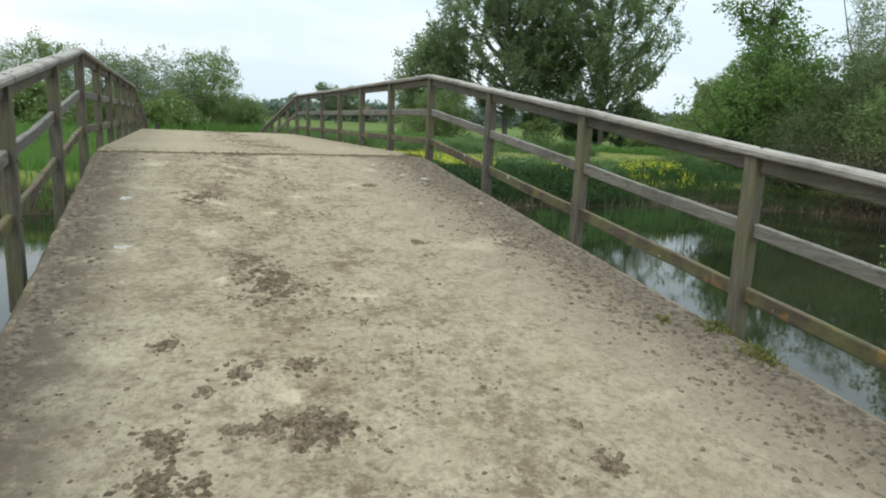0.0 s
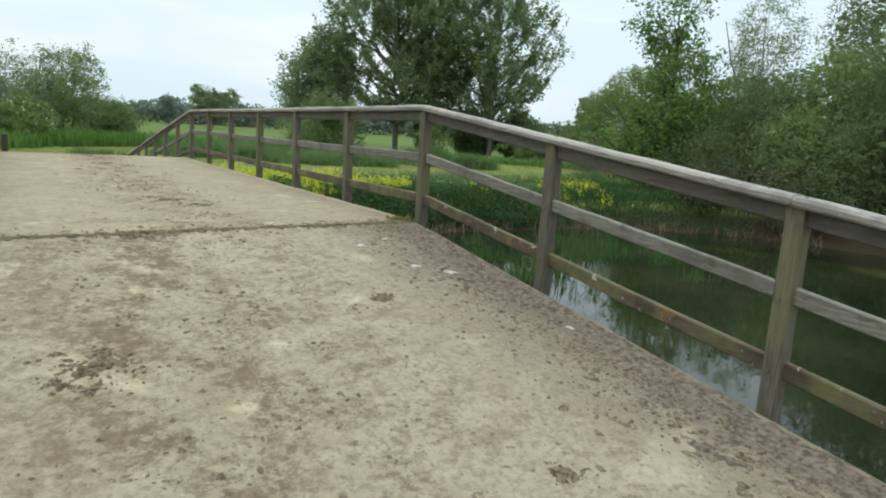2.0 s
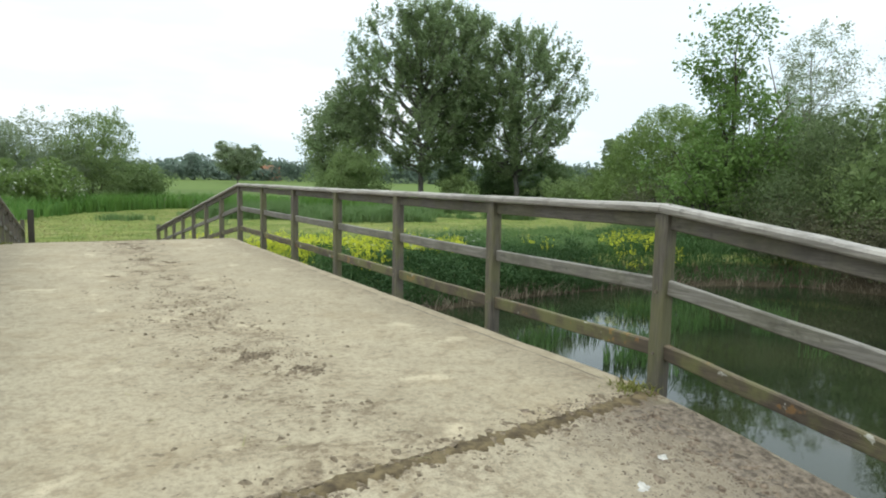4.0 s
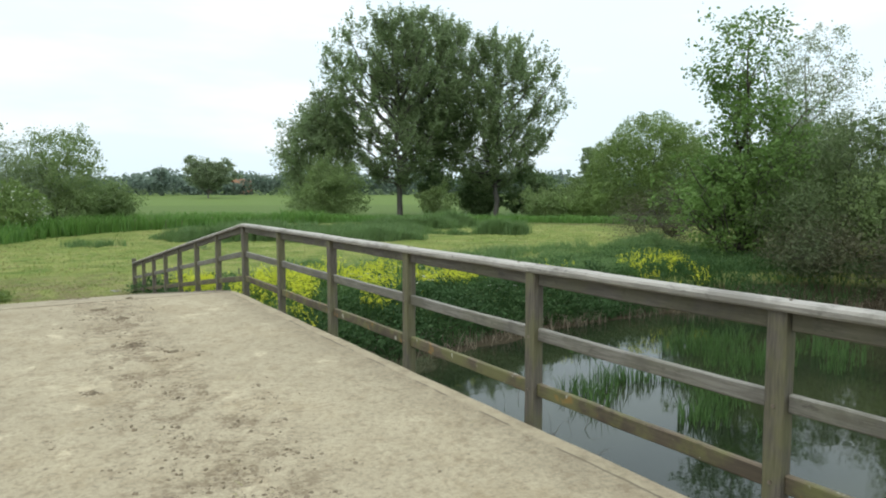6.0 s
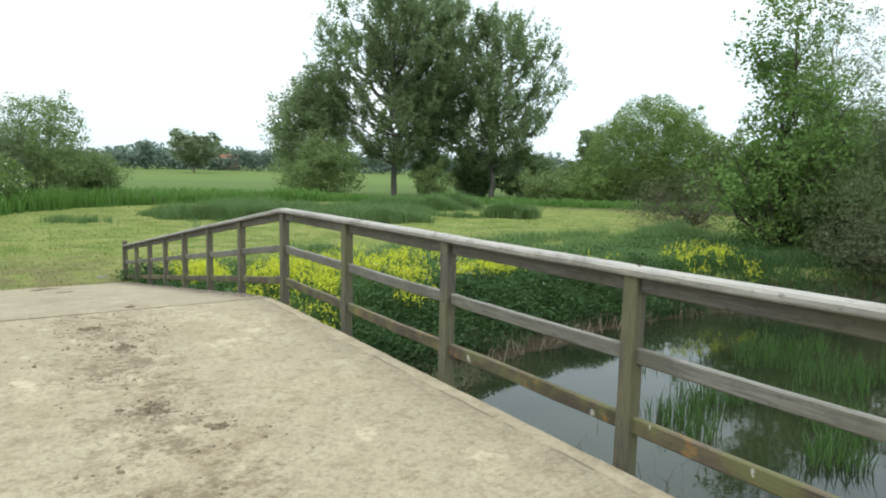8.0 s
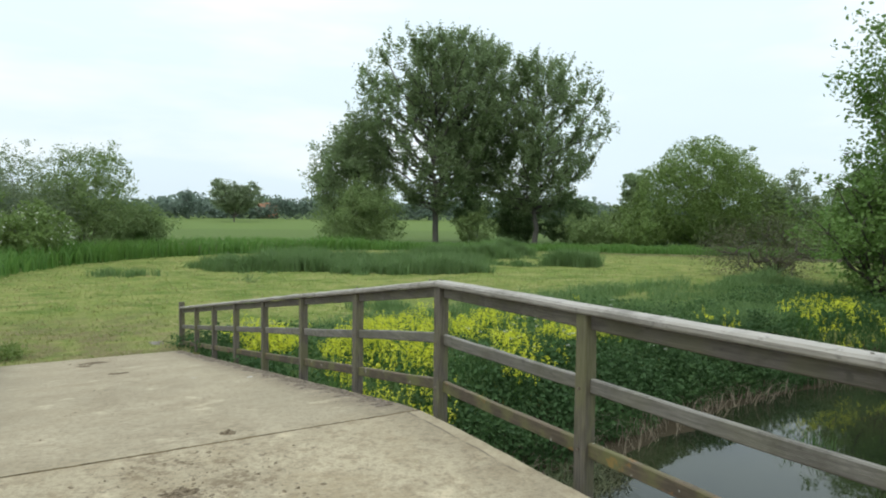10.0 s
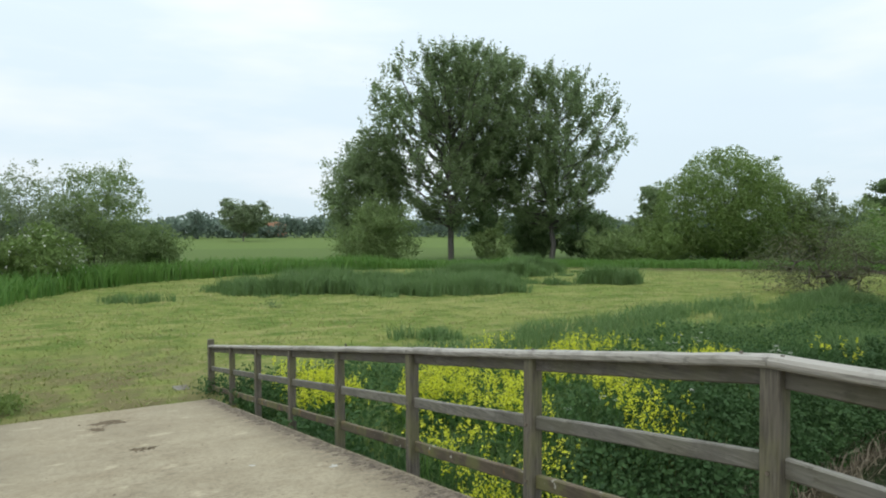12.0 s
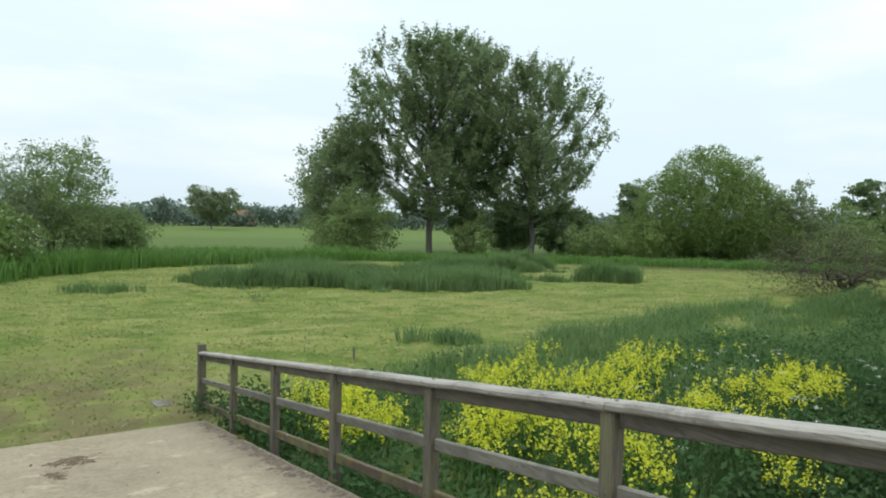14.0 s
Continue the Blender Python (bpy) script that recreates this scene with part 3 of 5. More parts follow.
def bolt_mesh(name, x, y, z, s):
    bm = bmesh.new()
    bmesh.ops.create_cone(bm, cap_ends=True, segments=8, radius1=0.011, radius2=0.009, depth=0.012, matrix=Matrix.Translation((x, y, z)) @ Matrix.Rotation(radians(90) * s, 4, "Y"))
    me = bpy.data.meshes.new(name)
    bm.to_mesh(me)
    bm.free()
    me.materials.append(M_STEEL)
    return me


def railing(side, x, end_height, label):
    """side: -1 on the one edge, +1 on the other; the planks sit on the outer half of the posts."""
    root = thing("bridge_railing", label, "railing", "railings of the bridge", (x, 0, DECK))
    inv = Matrix.Translation((-x, 0, -DECK))

    def add(name, me, parent=root, lab=""):
        me.transform(inv)
        return part(name, me, parent, lab)

    first, last = -3, 17

    def bay_y(i):
        # the last bay on either side is a little longer
        if side < 0:
            return post_y(i) + (0.68 if i == last else 0.0)
        return post_y(i) - (0.0 if i < 10 or i == last else 0.06 if i == 10 else 0.11 if i == 11 else 0.16)

    for i in range(first, last + 1):
        y = bay_y(i)
        deck = deck_z(min(max(y, Y_IN), 25))
        top = rail_z(y) - 0.004
        if i == last:
            continue
        foot = deck - 0.42
        p = add("post", post_mesh("post", x, y, foot, top, M_POST, i * 7 + side))
        for dz in (0.18, 0.58):
            add("bolt", bolt_mesh("bolt", x - side * 0.052, y + 0.004, deck + dz + 0.02, side), p, "rusty bolt head")
    a, b = board_profile(0.045, 0.095), board_profile(0.045, 0.10)
    for i in range(first, last):
        y0, y1 = bay_y(i) + 0.052, bay_y(i + 1) - 0.052
        xo = x + side * 0.012
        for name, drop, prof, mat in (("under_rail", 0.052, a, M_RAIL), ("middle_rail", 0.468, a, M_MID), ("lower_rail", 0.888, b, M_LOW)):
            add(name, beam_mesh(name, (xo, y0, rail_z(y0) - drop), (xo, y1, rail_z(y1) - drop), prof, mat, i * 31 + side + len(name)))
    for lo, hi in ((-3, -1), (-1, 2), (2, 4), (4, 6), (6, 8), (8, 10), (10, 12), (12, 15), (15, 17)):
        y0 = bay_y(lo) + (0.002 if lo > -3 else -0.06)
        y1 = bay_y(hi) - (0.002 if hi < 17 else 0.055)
        cap = add("handrail", beam_mesh("handrail", (x - side * 0.008, y0, rail_z(y0)), (x - side * 0.008, y1, rail_z(y1)), cap_profile(0.135, 0.058), M_CAP, lo * 13 + side), lab="sun-bleached grey handrail with rounded edges, its lit top put into the colour")
        for i in range(lo, hi + 1):
            yn = min(max(bay_y(i) + (0.16 if i == lo else -0.05), y0 + 0.05), y1 - 0.05)
            add("nail", bolt_mesh("nail", x - side * 0.03, yn, rail_z(yn) + 0.057, 0), cap, "dark sunken nail head")
    y = bay_y(last)
    add("end_post", post_mesh("end_post", x, y, deck_z(y) - 0.5, deck_z(y) + end_height, M_POST, 99 + side, 0.13), lab="taller end post rising past the handrail")
    return root


XR, XL = 2.3, -2.15
railing(1, XR, 1.22, "weathered grey timber railing along the water side of the bridge")
railing(-1, XL, 1.5, "weathered timber railing with green algae along the bridge edge")
# a second, darker stump stands behind the end of the one railing
stump = tagged(new("gate_post", post_mesh("gate_post", XL + 0.27, 24.9, -2.1, -0.06, M_OLDPOST, 4, 0.20)), "dark old timber gate post standing in the grass", "post")


# ---- trees ----
def limb(a, b, r0, r1, rng, n=4, sag=0.0, kink=0.12):
    a, b = np.array(a, float), np.array(b, float)
    ln = np.linalg.norm(b - a)
    pts, rad = [], []
    for i in range(n + 1):
        t = i / n
        p = a + (b - a) * t + (rng.normal(size=3) * kink * ln * 0.35 * math.sin(math.pi * t) if 0 < i < n else 0)
        p[2] += sag * ln * math.sin(math.pi * t)
        pts.append(p)
        rad.append(r0 + (r1 - r0) * t)
    return pts, rad


def tree(name, x, y, height, crown, leaf, seed, label, bark=None, girth=0.02, limbs=26, twigs=6, per=70, size=0.4, rise=0.9,
         clear=0.15, stems=1, spread=0.9, base=None, droop=0.0, category="tree", aspect=0.6, fill=0.0, group="", lumpy=0.15, core=False):
    """crown: ellipsoids (dx, dy, z, rx, ry, rz) above the foot. Limbs grow from the stem towards points in the crown; leaves cluster on their twigs."""
    rng = np.random.default_rng(seed)
    bark = bark or B_GREY
    z0 = float(land(x, y)) if base is None else base
    root = thing(name, label, category, group, (x, y, z0 - 0.05))
    paths, tips = [], []
    tops = []
    for s in range(stems):
        lean = rng.normal(size=2) * (0.02 if stems == 1 else 0.12) * height
        foot = np.array([0, 0, -0.15]) + (np.array([*rng.normal(size=2) * 0.25, 0]) if stems > 1 else 0)
        top = np.array([lean[0], lean[1], height * 0.86])
        paths.append(limb(foot, top, girth * height / math.sqrt(stems), girth * height * 0.15, rng, 8, kink=0.05))
        tops.append(paths[-1])
    vol = np.array([e[3] * e[4] * e[5] for e in crown])
    vol = vol ** 0.67 / (vol ** 0.67).sum()
    for i in range(limbs):
        e = crown[rng.choice(len(crown), p=vol)]
        d = rng.normal(size=3)
        d /= np.linalg.norm(d)
        r = rng.uniform(0.35, 1.0) ** 0.5
        goal = np.array([e[0] + d[0] * e[3] * r, e[1] + d[1] * e[4] * r, e[2] + d[2] * e[5] * r])
        if goal[2] < 0.25:
            goal[2] = rng.uniform(0.25, 0.8)
        pts, rad = tops[rng.integers(len(tops))]
        hd = math.hypot(goal[0] - pts[4][0], goal[1] - pts[4][1])
        zs = min(max(goal[2] - hd * rise, height * clear * rng.uniform(0.8, 1.3)), height * 0.8)
        k = min(7, max(0, int(zs / (height * 0.86) * 8)))
        start = np.array(pts[k])
        r0 = max(0.012, rad[k] * rng.uniform(0.35, 0.55))
        main = limb(start, goal, r0, r0 * 0.25, rng, 5, sag=0.04 if droop == 0 else 0.1)
        paths.append(main)
        for j in range(twigs):
            q = main[0][rng.integers(3, 6)]
            tip = q + rng.normal(size=3) * np.array([1, 1, 0.8]) * spread + np.array([0, 0, 0.25 * spread - droop * spread])
            tip[2] = max(tip[2], 0.15)
            paths.append(limb(q, tip, r0 * 0.3, r0 * 0.08, rng, 2))
            tips.append(tip)
    cl = []
    for tp in tips:
        n = max(3, int(per * rng.uniform(0.4, 1.5)))
        cl.append(tp + rng.normal(size=(n, 3)) * spread * rng.uniform(0.35, 0.6) * np.array([1, 1, 0.8]))
    inner = []
    if fill:
        for e in crown:
            n = int(fill * e[3] * e[4] * e[5])
            if core:
                k = rng.normal(size=(n // 4, 3))
                k *= (rng.uniform(0.15, 1.0, n // 4) ** 0.4 * 0.86 / np.linalg.norm(k, axis=1))[:, None]
                inner.append(np.array(e[:3]) + k * np.array(e[3:]))
            d = rng.normal(size=(n, 3))
            d /= np.linalg.norm(d, axis=1)[:, None]
            lump = 1.5 * np.sin(6 * d[:, 0] + 4 * d[:, 2] + seed) * np.sin(7 * d[:, 1] + 5 * d[:, 2]) + 0.6 * np.sin(15 * d[:, 0] + 9 * d[:, 1]) * np.sin(13 * d[:, 2] + seed)
            d *= (rng.uniform(0.3, 1, n) ** (0.16 if core else 0.3) * (1.02 - 0.8 * lumpy + lumpy * lump))[:, None]
            cl.append(np.array(e[:3]) + d * np.array(e[3:]))
    c = np.concatenate(cl + inner)
    span = np.full(len(c), size)
    if core:
        span[len(c) - sum(len(k) for k in inner):] = size * 2.9
    span, c = span[c[:, 2] > 0.05], c[c[:, 2] > 0.05]
    part("trunk", tubes_mesh("trunk", paths, bark, 4), root)
    part("crown", leaves_mesh("crown", c, span, rng, leaf, aspect, droop), root)
    return root


def far_tree(name, x, y, height, crown, leaf, seed, label, bark=None, k=1.36, **more):
    """A tree of the far rows, given by its bearing from the end of the bridge and set out in depth."""
    for key in ("size", "spread"):
        more[key] = more[key] * (k if key == "spread" else k * 0.92)
    if more.get("fill"):
        more["fill"] = more["fill"] / k ** 2.6
    return tree(name, -0.5 + (x + 0.5) * k, 12.4 + (y - 12.4) * k, height * k, [tuple(v * k for v in e) for e in crown], leaf, seed, label, bark, **more)


def poplar(x, y, height, crown, seed, label, girth=0.016, stems=((0, 0, 0),), limbs=64, clear=0.16, per=12, skin=430):
    """Steep limbs rise from the stem to the crown's skin; upright sprays of leaves sit along their side shoots.
    stems: (dx, dy of the top, height at which the fork starts)."""
    rng = np.random.default_rng(seed)
    z0 = float(land(x, y))
    root = thing("poplar_tree", label, "tree", G1, (x, y, z0 - 0.05))
    E = np.array(crown, float)

    def within(p):
        return (((p - E[:, :3]) / E[:, 3:]) ** 2).sum(1).min() < 1

    paths, tufts, ways = [], [], []
    for n, (dx, dy, fork) in enumerate(stems):
        foot = np.array([0.0, 0.0, -0.2]) if fork == 0 else np.array([0.0, 0.0, fork])
        top = np.array([dx, dy, height * 0.88])
        stem = limb(foot, top, girth * height * (1 if fork == 0 else 0.7), girth * height * 0.1, rng, 10, kink=0.035)
        paths.append(stem)
        for i in range(limbs):
            u = max(clear, fork / height * 1.05) + (0.88 - max(clear, fork / height)) * ((i + rng.uniform(0, 1)) / limbs) ** 1.35
            k = min(9.99, u * 10 / 0.88)
            j = int(k)
            start = np.array(stem[0][j]) + (np.array(stem[0][min(10, j + 1)]) - np.array(stem[0][j])) * (k - j)
            az = i * 2.4 + rng.normal() * 0.3
            el = radians(rng.uniform(-6, 40) + 34 * u)
            d = np.array([math.cos(az) * math.cos(el), math.sin(az) * math.cos(el), math.sin(el)])
            reach = 1.0
            while reach < 26 and within(start + d * (reach + 0.6)):
                reach += 0.6
            if reach < 1.7:
                reach = rng.uniform(1.4, 2.4)
            reach *= rng.uniform(0.90, 1.04)
            r0 = max(0.05, girth * height * 0.34 * (1.05 - u) + 0.012 * reach * 0.5)
            main = limb(start, start + d * reach, r0, r0 * 0.2, rng, 6, sag=-0.05, kink=0.07)
            paths.append(main)
            shoots = int(2 + reach * 0.95)
            for q in range(shoots):
                t = rng.uniform(0.22, 1.0) ** 0.75
                m = t * 6
                f = min(5, int(m))
                o = np.array(main[0][f]) + (np.array(main[0][f + 1]) - np.array(main[0][f])) * (m - f)
                w = d * 0.9 + rng.normal(size=3) * np.array([0.75, 0.75, 0.45]) + np.array([0, 0, 0.35])
                w /= np.linalg.norm(w)
                ln = rng.uniform(1.0, 2.9) * (1.15 - 0.4 * t)
                paths.append(limb(o, o + w * ln, r0 * 0.28, 0.012, rng, 2))
                for v in (0.35, 0.62, 0.85, 1.05):
                    if rng.uniform() < 0.86:
                        tufts.append(o + w * ln * v)
                        ways.append(w * 0.5 + np.array([0, 0, 0.5]))
    # sprays that close the crown's skin, in clusters with gaps between
    for _ in range(skin):
        e = E[rng.integers(len(E))]
        v = rng.normal(size=3)
        v[2] = v[2] * 0.9 - 0.12
        v /= np.linalg.norm(v)
        o = e[:3] + e[3:] * v * rng.uniform(0.70, 0.97)
        if within(o + v * 1.6) and rng.uniform() < 0.75:
            continue
        for _ in range(int(rng.integers(3, 8))):
            tufts.append(o + rng.normal(size=3) * np.array([0.75, 0.75, 0.7]))
            ways.append(np.array([0, 0, 0.6]) + v * 0.2)
    tufts, ways = np.array(tufts), np.array(ways)
    cl = []
    for tp, w in zip(tufts, ways):
        n = max(3, int(per * rng.uniform(0.4, 1.6)))
        cl.append(tp + rng.normal(size=(n, 3)) * 0.23 + w * rng.normal(size=(n, 1)) * 0.6)
    part("trunk", tubes_mesh("trunk", paths, B_POPLAR, 5), root)
    part("crown", leaves_mesh("crown", np.concatenate(cl), 0.40, rng, L_POPLAR, 0.75, 0.15), root)
    return root


G1 = "poplars by the far field"
poplar(58.7, 107.0, 38.2, [(-0.5, 0.4, 23.4, 12.6, 11.8, 14.0), (-4.8, 2.9, 26.0, 9.7, 9.2, 10.0), (3.0, -1.8, 28.4, 10.0, 9.0, 9.6), (-0.4, 0.4, 12.5, 7.4, 7.0, 6.5)], 11,
       "tall poplar with grey trunk and dark airy crown", limbs=78)
poplar(66.3, 108.4, 37.2, [(0.7, 0, 25.6, 11.6, 10.6, 12.4), (2.0, 0, 17.5, 7.6, 7.0, 7.5)], 12,
       "tall forked poplar with several upright stems", 0.013, ((0, 0, 0), (3.6, -2.2, 3.5), (-2.6, 1.6, 4.5)), 27, 0.26)
poplar(77.8, 102.8, 35.2, [(0.5, -0.3, 21.0, 12.6, 11.2, 13.6), (3.6, -2.2, 23.8, 10.8, 9.8, 10.6), (-1.6, 0, 12.2, 8.4, 7.4, 6.2)], 13,
       "tall poplar with one straight pale trunk", limbs=76)
far_tree("broad_tree", 34.2, 88.2, 18, [(0, 0, 8.0, 6.0, 5.0, 7.6), (1.2, -0.8, 13.0, 3.8, 3.6, 5.0)], L_POPLAR, 14, "dense green tree of even outline beside the poplars", B_DARK,
     limbs=60, twigs=7, per=50, size=0.36, spread=0.8, clear=0.05, fill=60)
far_tree("field_shrub", 31.2, 80.5, 7.4, [(-1.8, 1, 2.5, 3.6, 3.2, 2.9), (1.8, -1, 3.2, 3.6, 3.2, 3.7), (0.2, 0, 5.0, 2.6, 2.4, 2.8)], L_SHRUB, 15, "pale green shrub at the field edge", B_DARK, stems=4, girth=0.012,
     limbs=70, twigs=7, per=44, size=0.26, spread=0.75, rise=1.2, clear=0.03, category="shrub", fill=14)
far_tree("field_shrub", 46.1, 76.8, 4.8, [(0, 0, 2.0, 2.7, 2.4, 2.4)], L_SHRUB, 16, "rounded pale shrub between the poplar trunks", B_DARK, stems=3, girth=0.012,
     limbs=26, twigs=5, per=40, size=0.3, spread=0.5, clear=0.03, category="shrub", fill=14)
far_tree("field_shrub", 47.8, 80.5, 8.5, [(0, 0, 5.0, 2.5, 2.4, 2.8)], L_DARK, 17, "dark ivy-grown bush around the forked trunk", B_DARK, stems=3, girth=0.012,
     limbs=26, twigs=5, per=45, size=0.36, spread=0.55, clear=0.1, category="shrub", fill=9)
for i, (x, y, h, r, mat) in enumerate(((58.5, 85.0, 8.2, 3.6, L_DARK), (64.0, 80.5, 7.8, 3.6, L_DARK), (61.5, 74.5, 6.6, 2.8, L_DARK), (64.5, 71, 6.4, 3.6, L_SHRUB), (58, 84, 7.0, 4, L_DARK))):
    far_tree("hedge_bush", x, y, h, [(0, 0, h * 0.46, r, r * 0.9, h * 0.48)], mat, 20 + i, "dark thorny hedge bush along the far field", B_DARK, stems=3, girth=0.012,
         limbs=30, twigs=6, per=45, size=0.36, spread=0.65, clear=0.03, category="bush", fill=10, group="hedge bushes by the far field")
far_tree("round_willow", 69.0, 60.6, 13.4, [(0, 0, 7.0, 7.4, 6.6, 7.0), (-3.4, 2, 5.6, 5.6, 5, 5.6), (4.0, -2.6, 5.4, 5.6, 5, 5.2)], L_WILLOW, 31, "big dome-shaped willow thick with fresh leaves", B_DARK,
     stems=4, girth=0.016, limbs=60, twigs=7, per=50, size=0.32, spread=0.5, clear=0.03, droop=0.25, category="willow", fill=62, aspect=0.45, lumpy=0.06)
for i, (x, y, h, r) in enumerate(((60.5, 63.0, 4.9, 4.2), (55.5, 66.2, 4.2, 3.2), (76, 54.5, 6.2, 4.5), (80.5, 50.5, 7.8, 4.6), (86, 47, 7.4, 4.4), (72, 47, 5.2, 4.0))):
    far_tree("willow_scrub", x, y, h, [(0, 0, h * 0.44, r, r * 0.85, h * 0.46)], L_WILLOW if i % 2 == 0 else L_SHRUB, 40 + i, "low spreading willow scrub on the meadow edge", B_DARK, stems=4, girth=0.01,
         limbs=32, twigs=6, per=34, size=0.34, spread=0.65, clear=0.03, category="scrub", fill=11, group="scrub along the meadow edge", aspect=0.45)
tree("slim_tree", 105.7, 103.6, 15.5, [(0, 0, 10, 3.6, 3.4, 5.5)], L_POPLAR, 50, "slim dark tree rising behind the willow", limbs=34, twigs=6, per=40, size=0.55, spread=0.8, rise=1.1, fill=5)
tree("ash_tree", 104.8, 69.9, 13, [(0, 0, 8, 4.2, 4, 5)], L_GREY, 51, "airy grey-green tree behind the scrub", limbs=34, twigs=6, per=32, size=0.5, spread=0.8, rise=1.0, fill=3)
tree("cedar_tree", 119.5, 63.5, 15.5, [(0, 0, 12.6, 5.2, 5, 1.4), (0.5, 0, 10, 6, 5.6, 1.3), (0, 0, 7.4, 5.5, 5, 1.3)], L_DARK, 52, "dark spreading cedar in flat tiers", B_DARK, limbs=40, twigs=6, per=45, size=0.5, spread=0.6, rise=0.1, fill=10)

# bushes along the ditch on the meadow's other side
G2 = "willow bushes along the ditch"
for i, (x, y, h, r) in enumerate(((2.0, 69.8, 9.6, 5.0), (-2.6, 68.0, 8.5, 4.8), (-7.0, 65.0, 8.4, 4.8), (-12.5, 62.0, 8.6, 5.0), (-18, 58.0, 9.0, 4.6), (-26, 52, 9.4, 5), (6.4, 72.0, 4.6, 2.6))):
    tree("sallow_bush", x, y, h, [(0, 0, h * 0.46, r, r * 0.9, h * 0.5), (0.6, 0, h * 0.62, r * 0.65, r * 0.65, h * 0.4)], L_GREY if i % 3 else L_SHRUB, 60 + i,
         "grey-green sallow bush with ragged upright shoots", B_DARK, stems=4, girth=0.01, limbs=60, twigs=6, per=40, size=0.24, spread=0.6, rise=1.5, clear=0.04, category="bush", fill=26, group=G2, aspect=0.42)
for i, (x, y, h, r) in enumerate(((-1.9, 58.6, 4.6, 3.0), (-6.5, 57.2, 4.4, 3.2), (-11.5, 53.5, 4.8, 3.4), (-18, 47, 5.0, 3.8))):
    t = tree("hawthorn_bush", x, y, h, [(0, 0, h * 0.44, r, r * 0.9, h * 0.48)], L_WILLOW, 70 + i, "rounded hawthorn bush speckled with white blossom", B_DARK, stems=3, girth=0.012,
             limbs=36, twigs=6, per=40, size=0.25, spread=0.5, clear=0.04, category="bush", fill=18, group="hawthorns along the ditch")
    rng = np.random.default_rng(700 + i)
    d = rng.normal(size=(260, 3))
    d /= np.linalg.norm(d, axis=1)[:, None]
    part("blossom", leaves_mesh("blossom", np.array([0, 0, h * 0.42]) + d * np.array([r, r * 0.9, h * 0.46]) * rng.uniform(0.85, 1.03, (260, 1)), 0.14, rng, L_WHITE, 0.9), t, "white blossom clusters")

# trees over the water
tree("young_tree", 30.3, 20.2, 13.4, [(0, 0, 9.8, 1.9, 1.9, 3.6), (0.6, -0.4, 5.6, 3.2, 3.0, 3.4), (-0.4, 0, 3.3, 3.6, 3.4, 2.8)], L_BRIGHT, 80, "slender tree with fresh bright green leaves on the bank", B_DARK,
     girth=0.011, limbs=110, twigs=8, per=26, size=0.2, spread=0.55, rise=1.2, clear=0.08, fill=5)
tree("grey_willow", 52.0, 28.0, 16.4, [(0, 0, 10, 4.0, 3.8, 6), (1, 0, 6, 4.5, 4, 4)], L_GREY, 81, "tall thin grey willow with bare twigs showing", girth=0.014, limbs=90, twigs=7, per=52, size=0.18, spread=0.55, rise=1.1, stems=2, aspect=0.45, fill=28)
tree("grey_willow", 44.0, 14.8, 15.8, [(0, 0, 9.0, 4.6, 4.4, 6.2), (0.5, -0.5, 4.5, 4.4, 4.2, 4.4)], L_BANK, 82, "leaning grey-leaved willow behind the bank trees", girth=0.014, limbs=80, twigs=7, per=36, size=0.15, spread=0.6, rise=0.9, stems=1, aspect=0.5, fill=85, lumpy=0.2, core=True)
for i, (x, y, h, r, mat) in enumerate(((33.5, 6.8, 11.6, 4.2, L_BANK), (35.5, 12.8, 9.2, 3.8, L_SHRUB), (33.9, -0.8, 13.0, 4.6, L_BANK), (35.0, -7.5, 13.6, 5.4, L_BANK), (41, 4, 14.0, 5.2, L_DARK))):
    tree("bank_willow", x, y, h, [(0, 0, h * 0.52, r, r, h * 0.48), (-1.2, 0, h * 0.26, r * 0.95, r * 0.95, h * 0.26)], mat, 90 + i, "dense willow leaning over the dark water", B_DARK, stems=3, girth=0.013,
         limbs=80, twigs=8, per=22, size=0.14, spread=0.62, rise=0.9, clear=0.04, droop=0.3, category="willow", fill=(165, 130, 165, 40, 80)[i], aspect=0.5, lumpy=0.2, core=True, group="willows on the river bank")
for i, (x, y, h, r, mat) in enumerate(((36.5, 20, 7.4, 3.8, L_BANK), (34, 16.4, 8.4, 3.6, L_BANK), (29.6, 16.6, 4.2, 2.0, L_BANK), (31.4, 12.6, 5.6, 2.6, L_SHRUB), (29.8, 9.4, 4.0, 1.8, L_BANK), (42, 22.5, 7.4, 4.0, L_WILLOW), (30.2, 5.0, 3.8, 2.2, L_BANK), (30.6, 1.2, 4.2, 2.4, L_BANK), (30.8, -2.8, 4.4, 2.6, L_BANK))):
    tree("bank_bush", x, y, h, [(0, 0, h * 0.45, r, r * 0.9, h * 0.48)], mat, 100 + i, "tangled green bush on the river bank", B_DARK, stems=4, girth=0.011,
         limbs=50, twigs=7, per=26, size=0.13, spread=0.5, clear=0.03, core=True, category="bush", fill=75, group="bushes on the river bank")
for i, (x, y, h, r) in enumerate(((28.2, 14.8, 2.5, 1.7), (38.0, 31.0, 4.6, 4.2), (28.8, 11.4, 2.4, 1.5))):
    tree("twiggy_thicket", x, y, h, [(-0.4, 0, h * 0.42, r * 1.1, r, h * 0.44)], L_BROWN, 110 + i, "brown half-dead twigs hanging over the water", B_DARK, stems=5, girth=0.012,
         limbs=60, twigs=8, per=14, size=0.15, spread=0.6, rise=0.1, clear=0.05, category="thicket", droop=0.3, fill=5, group="dead twigs on the bank", aspect=0.35)
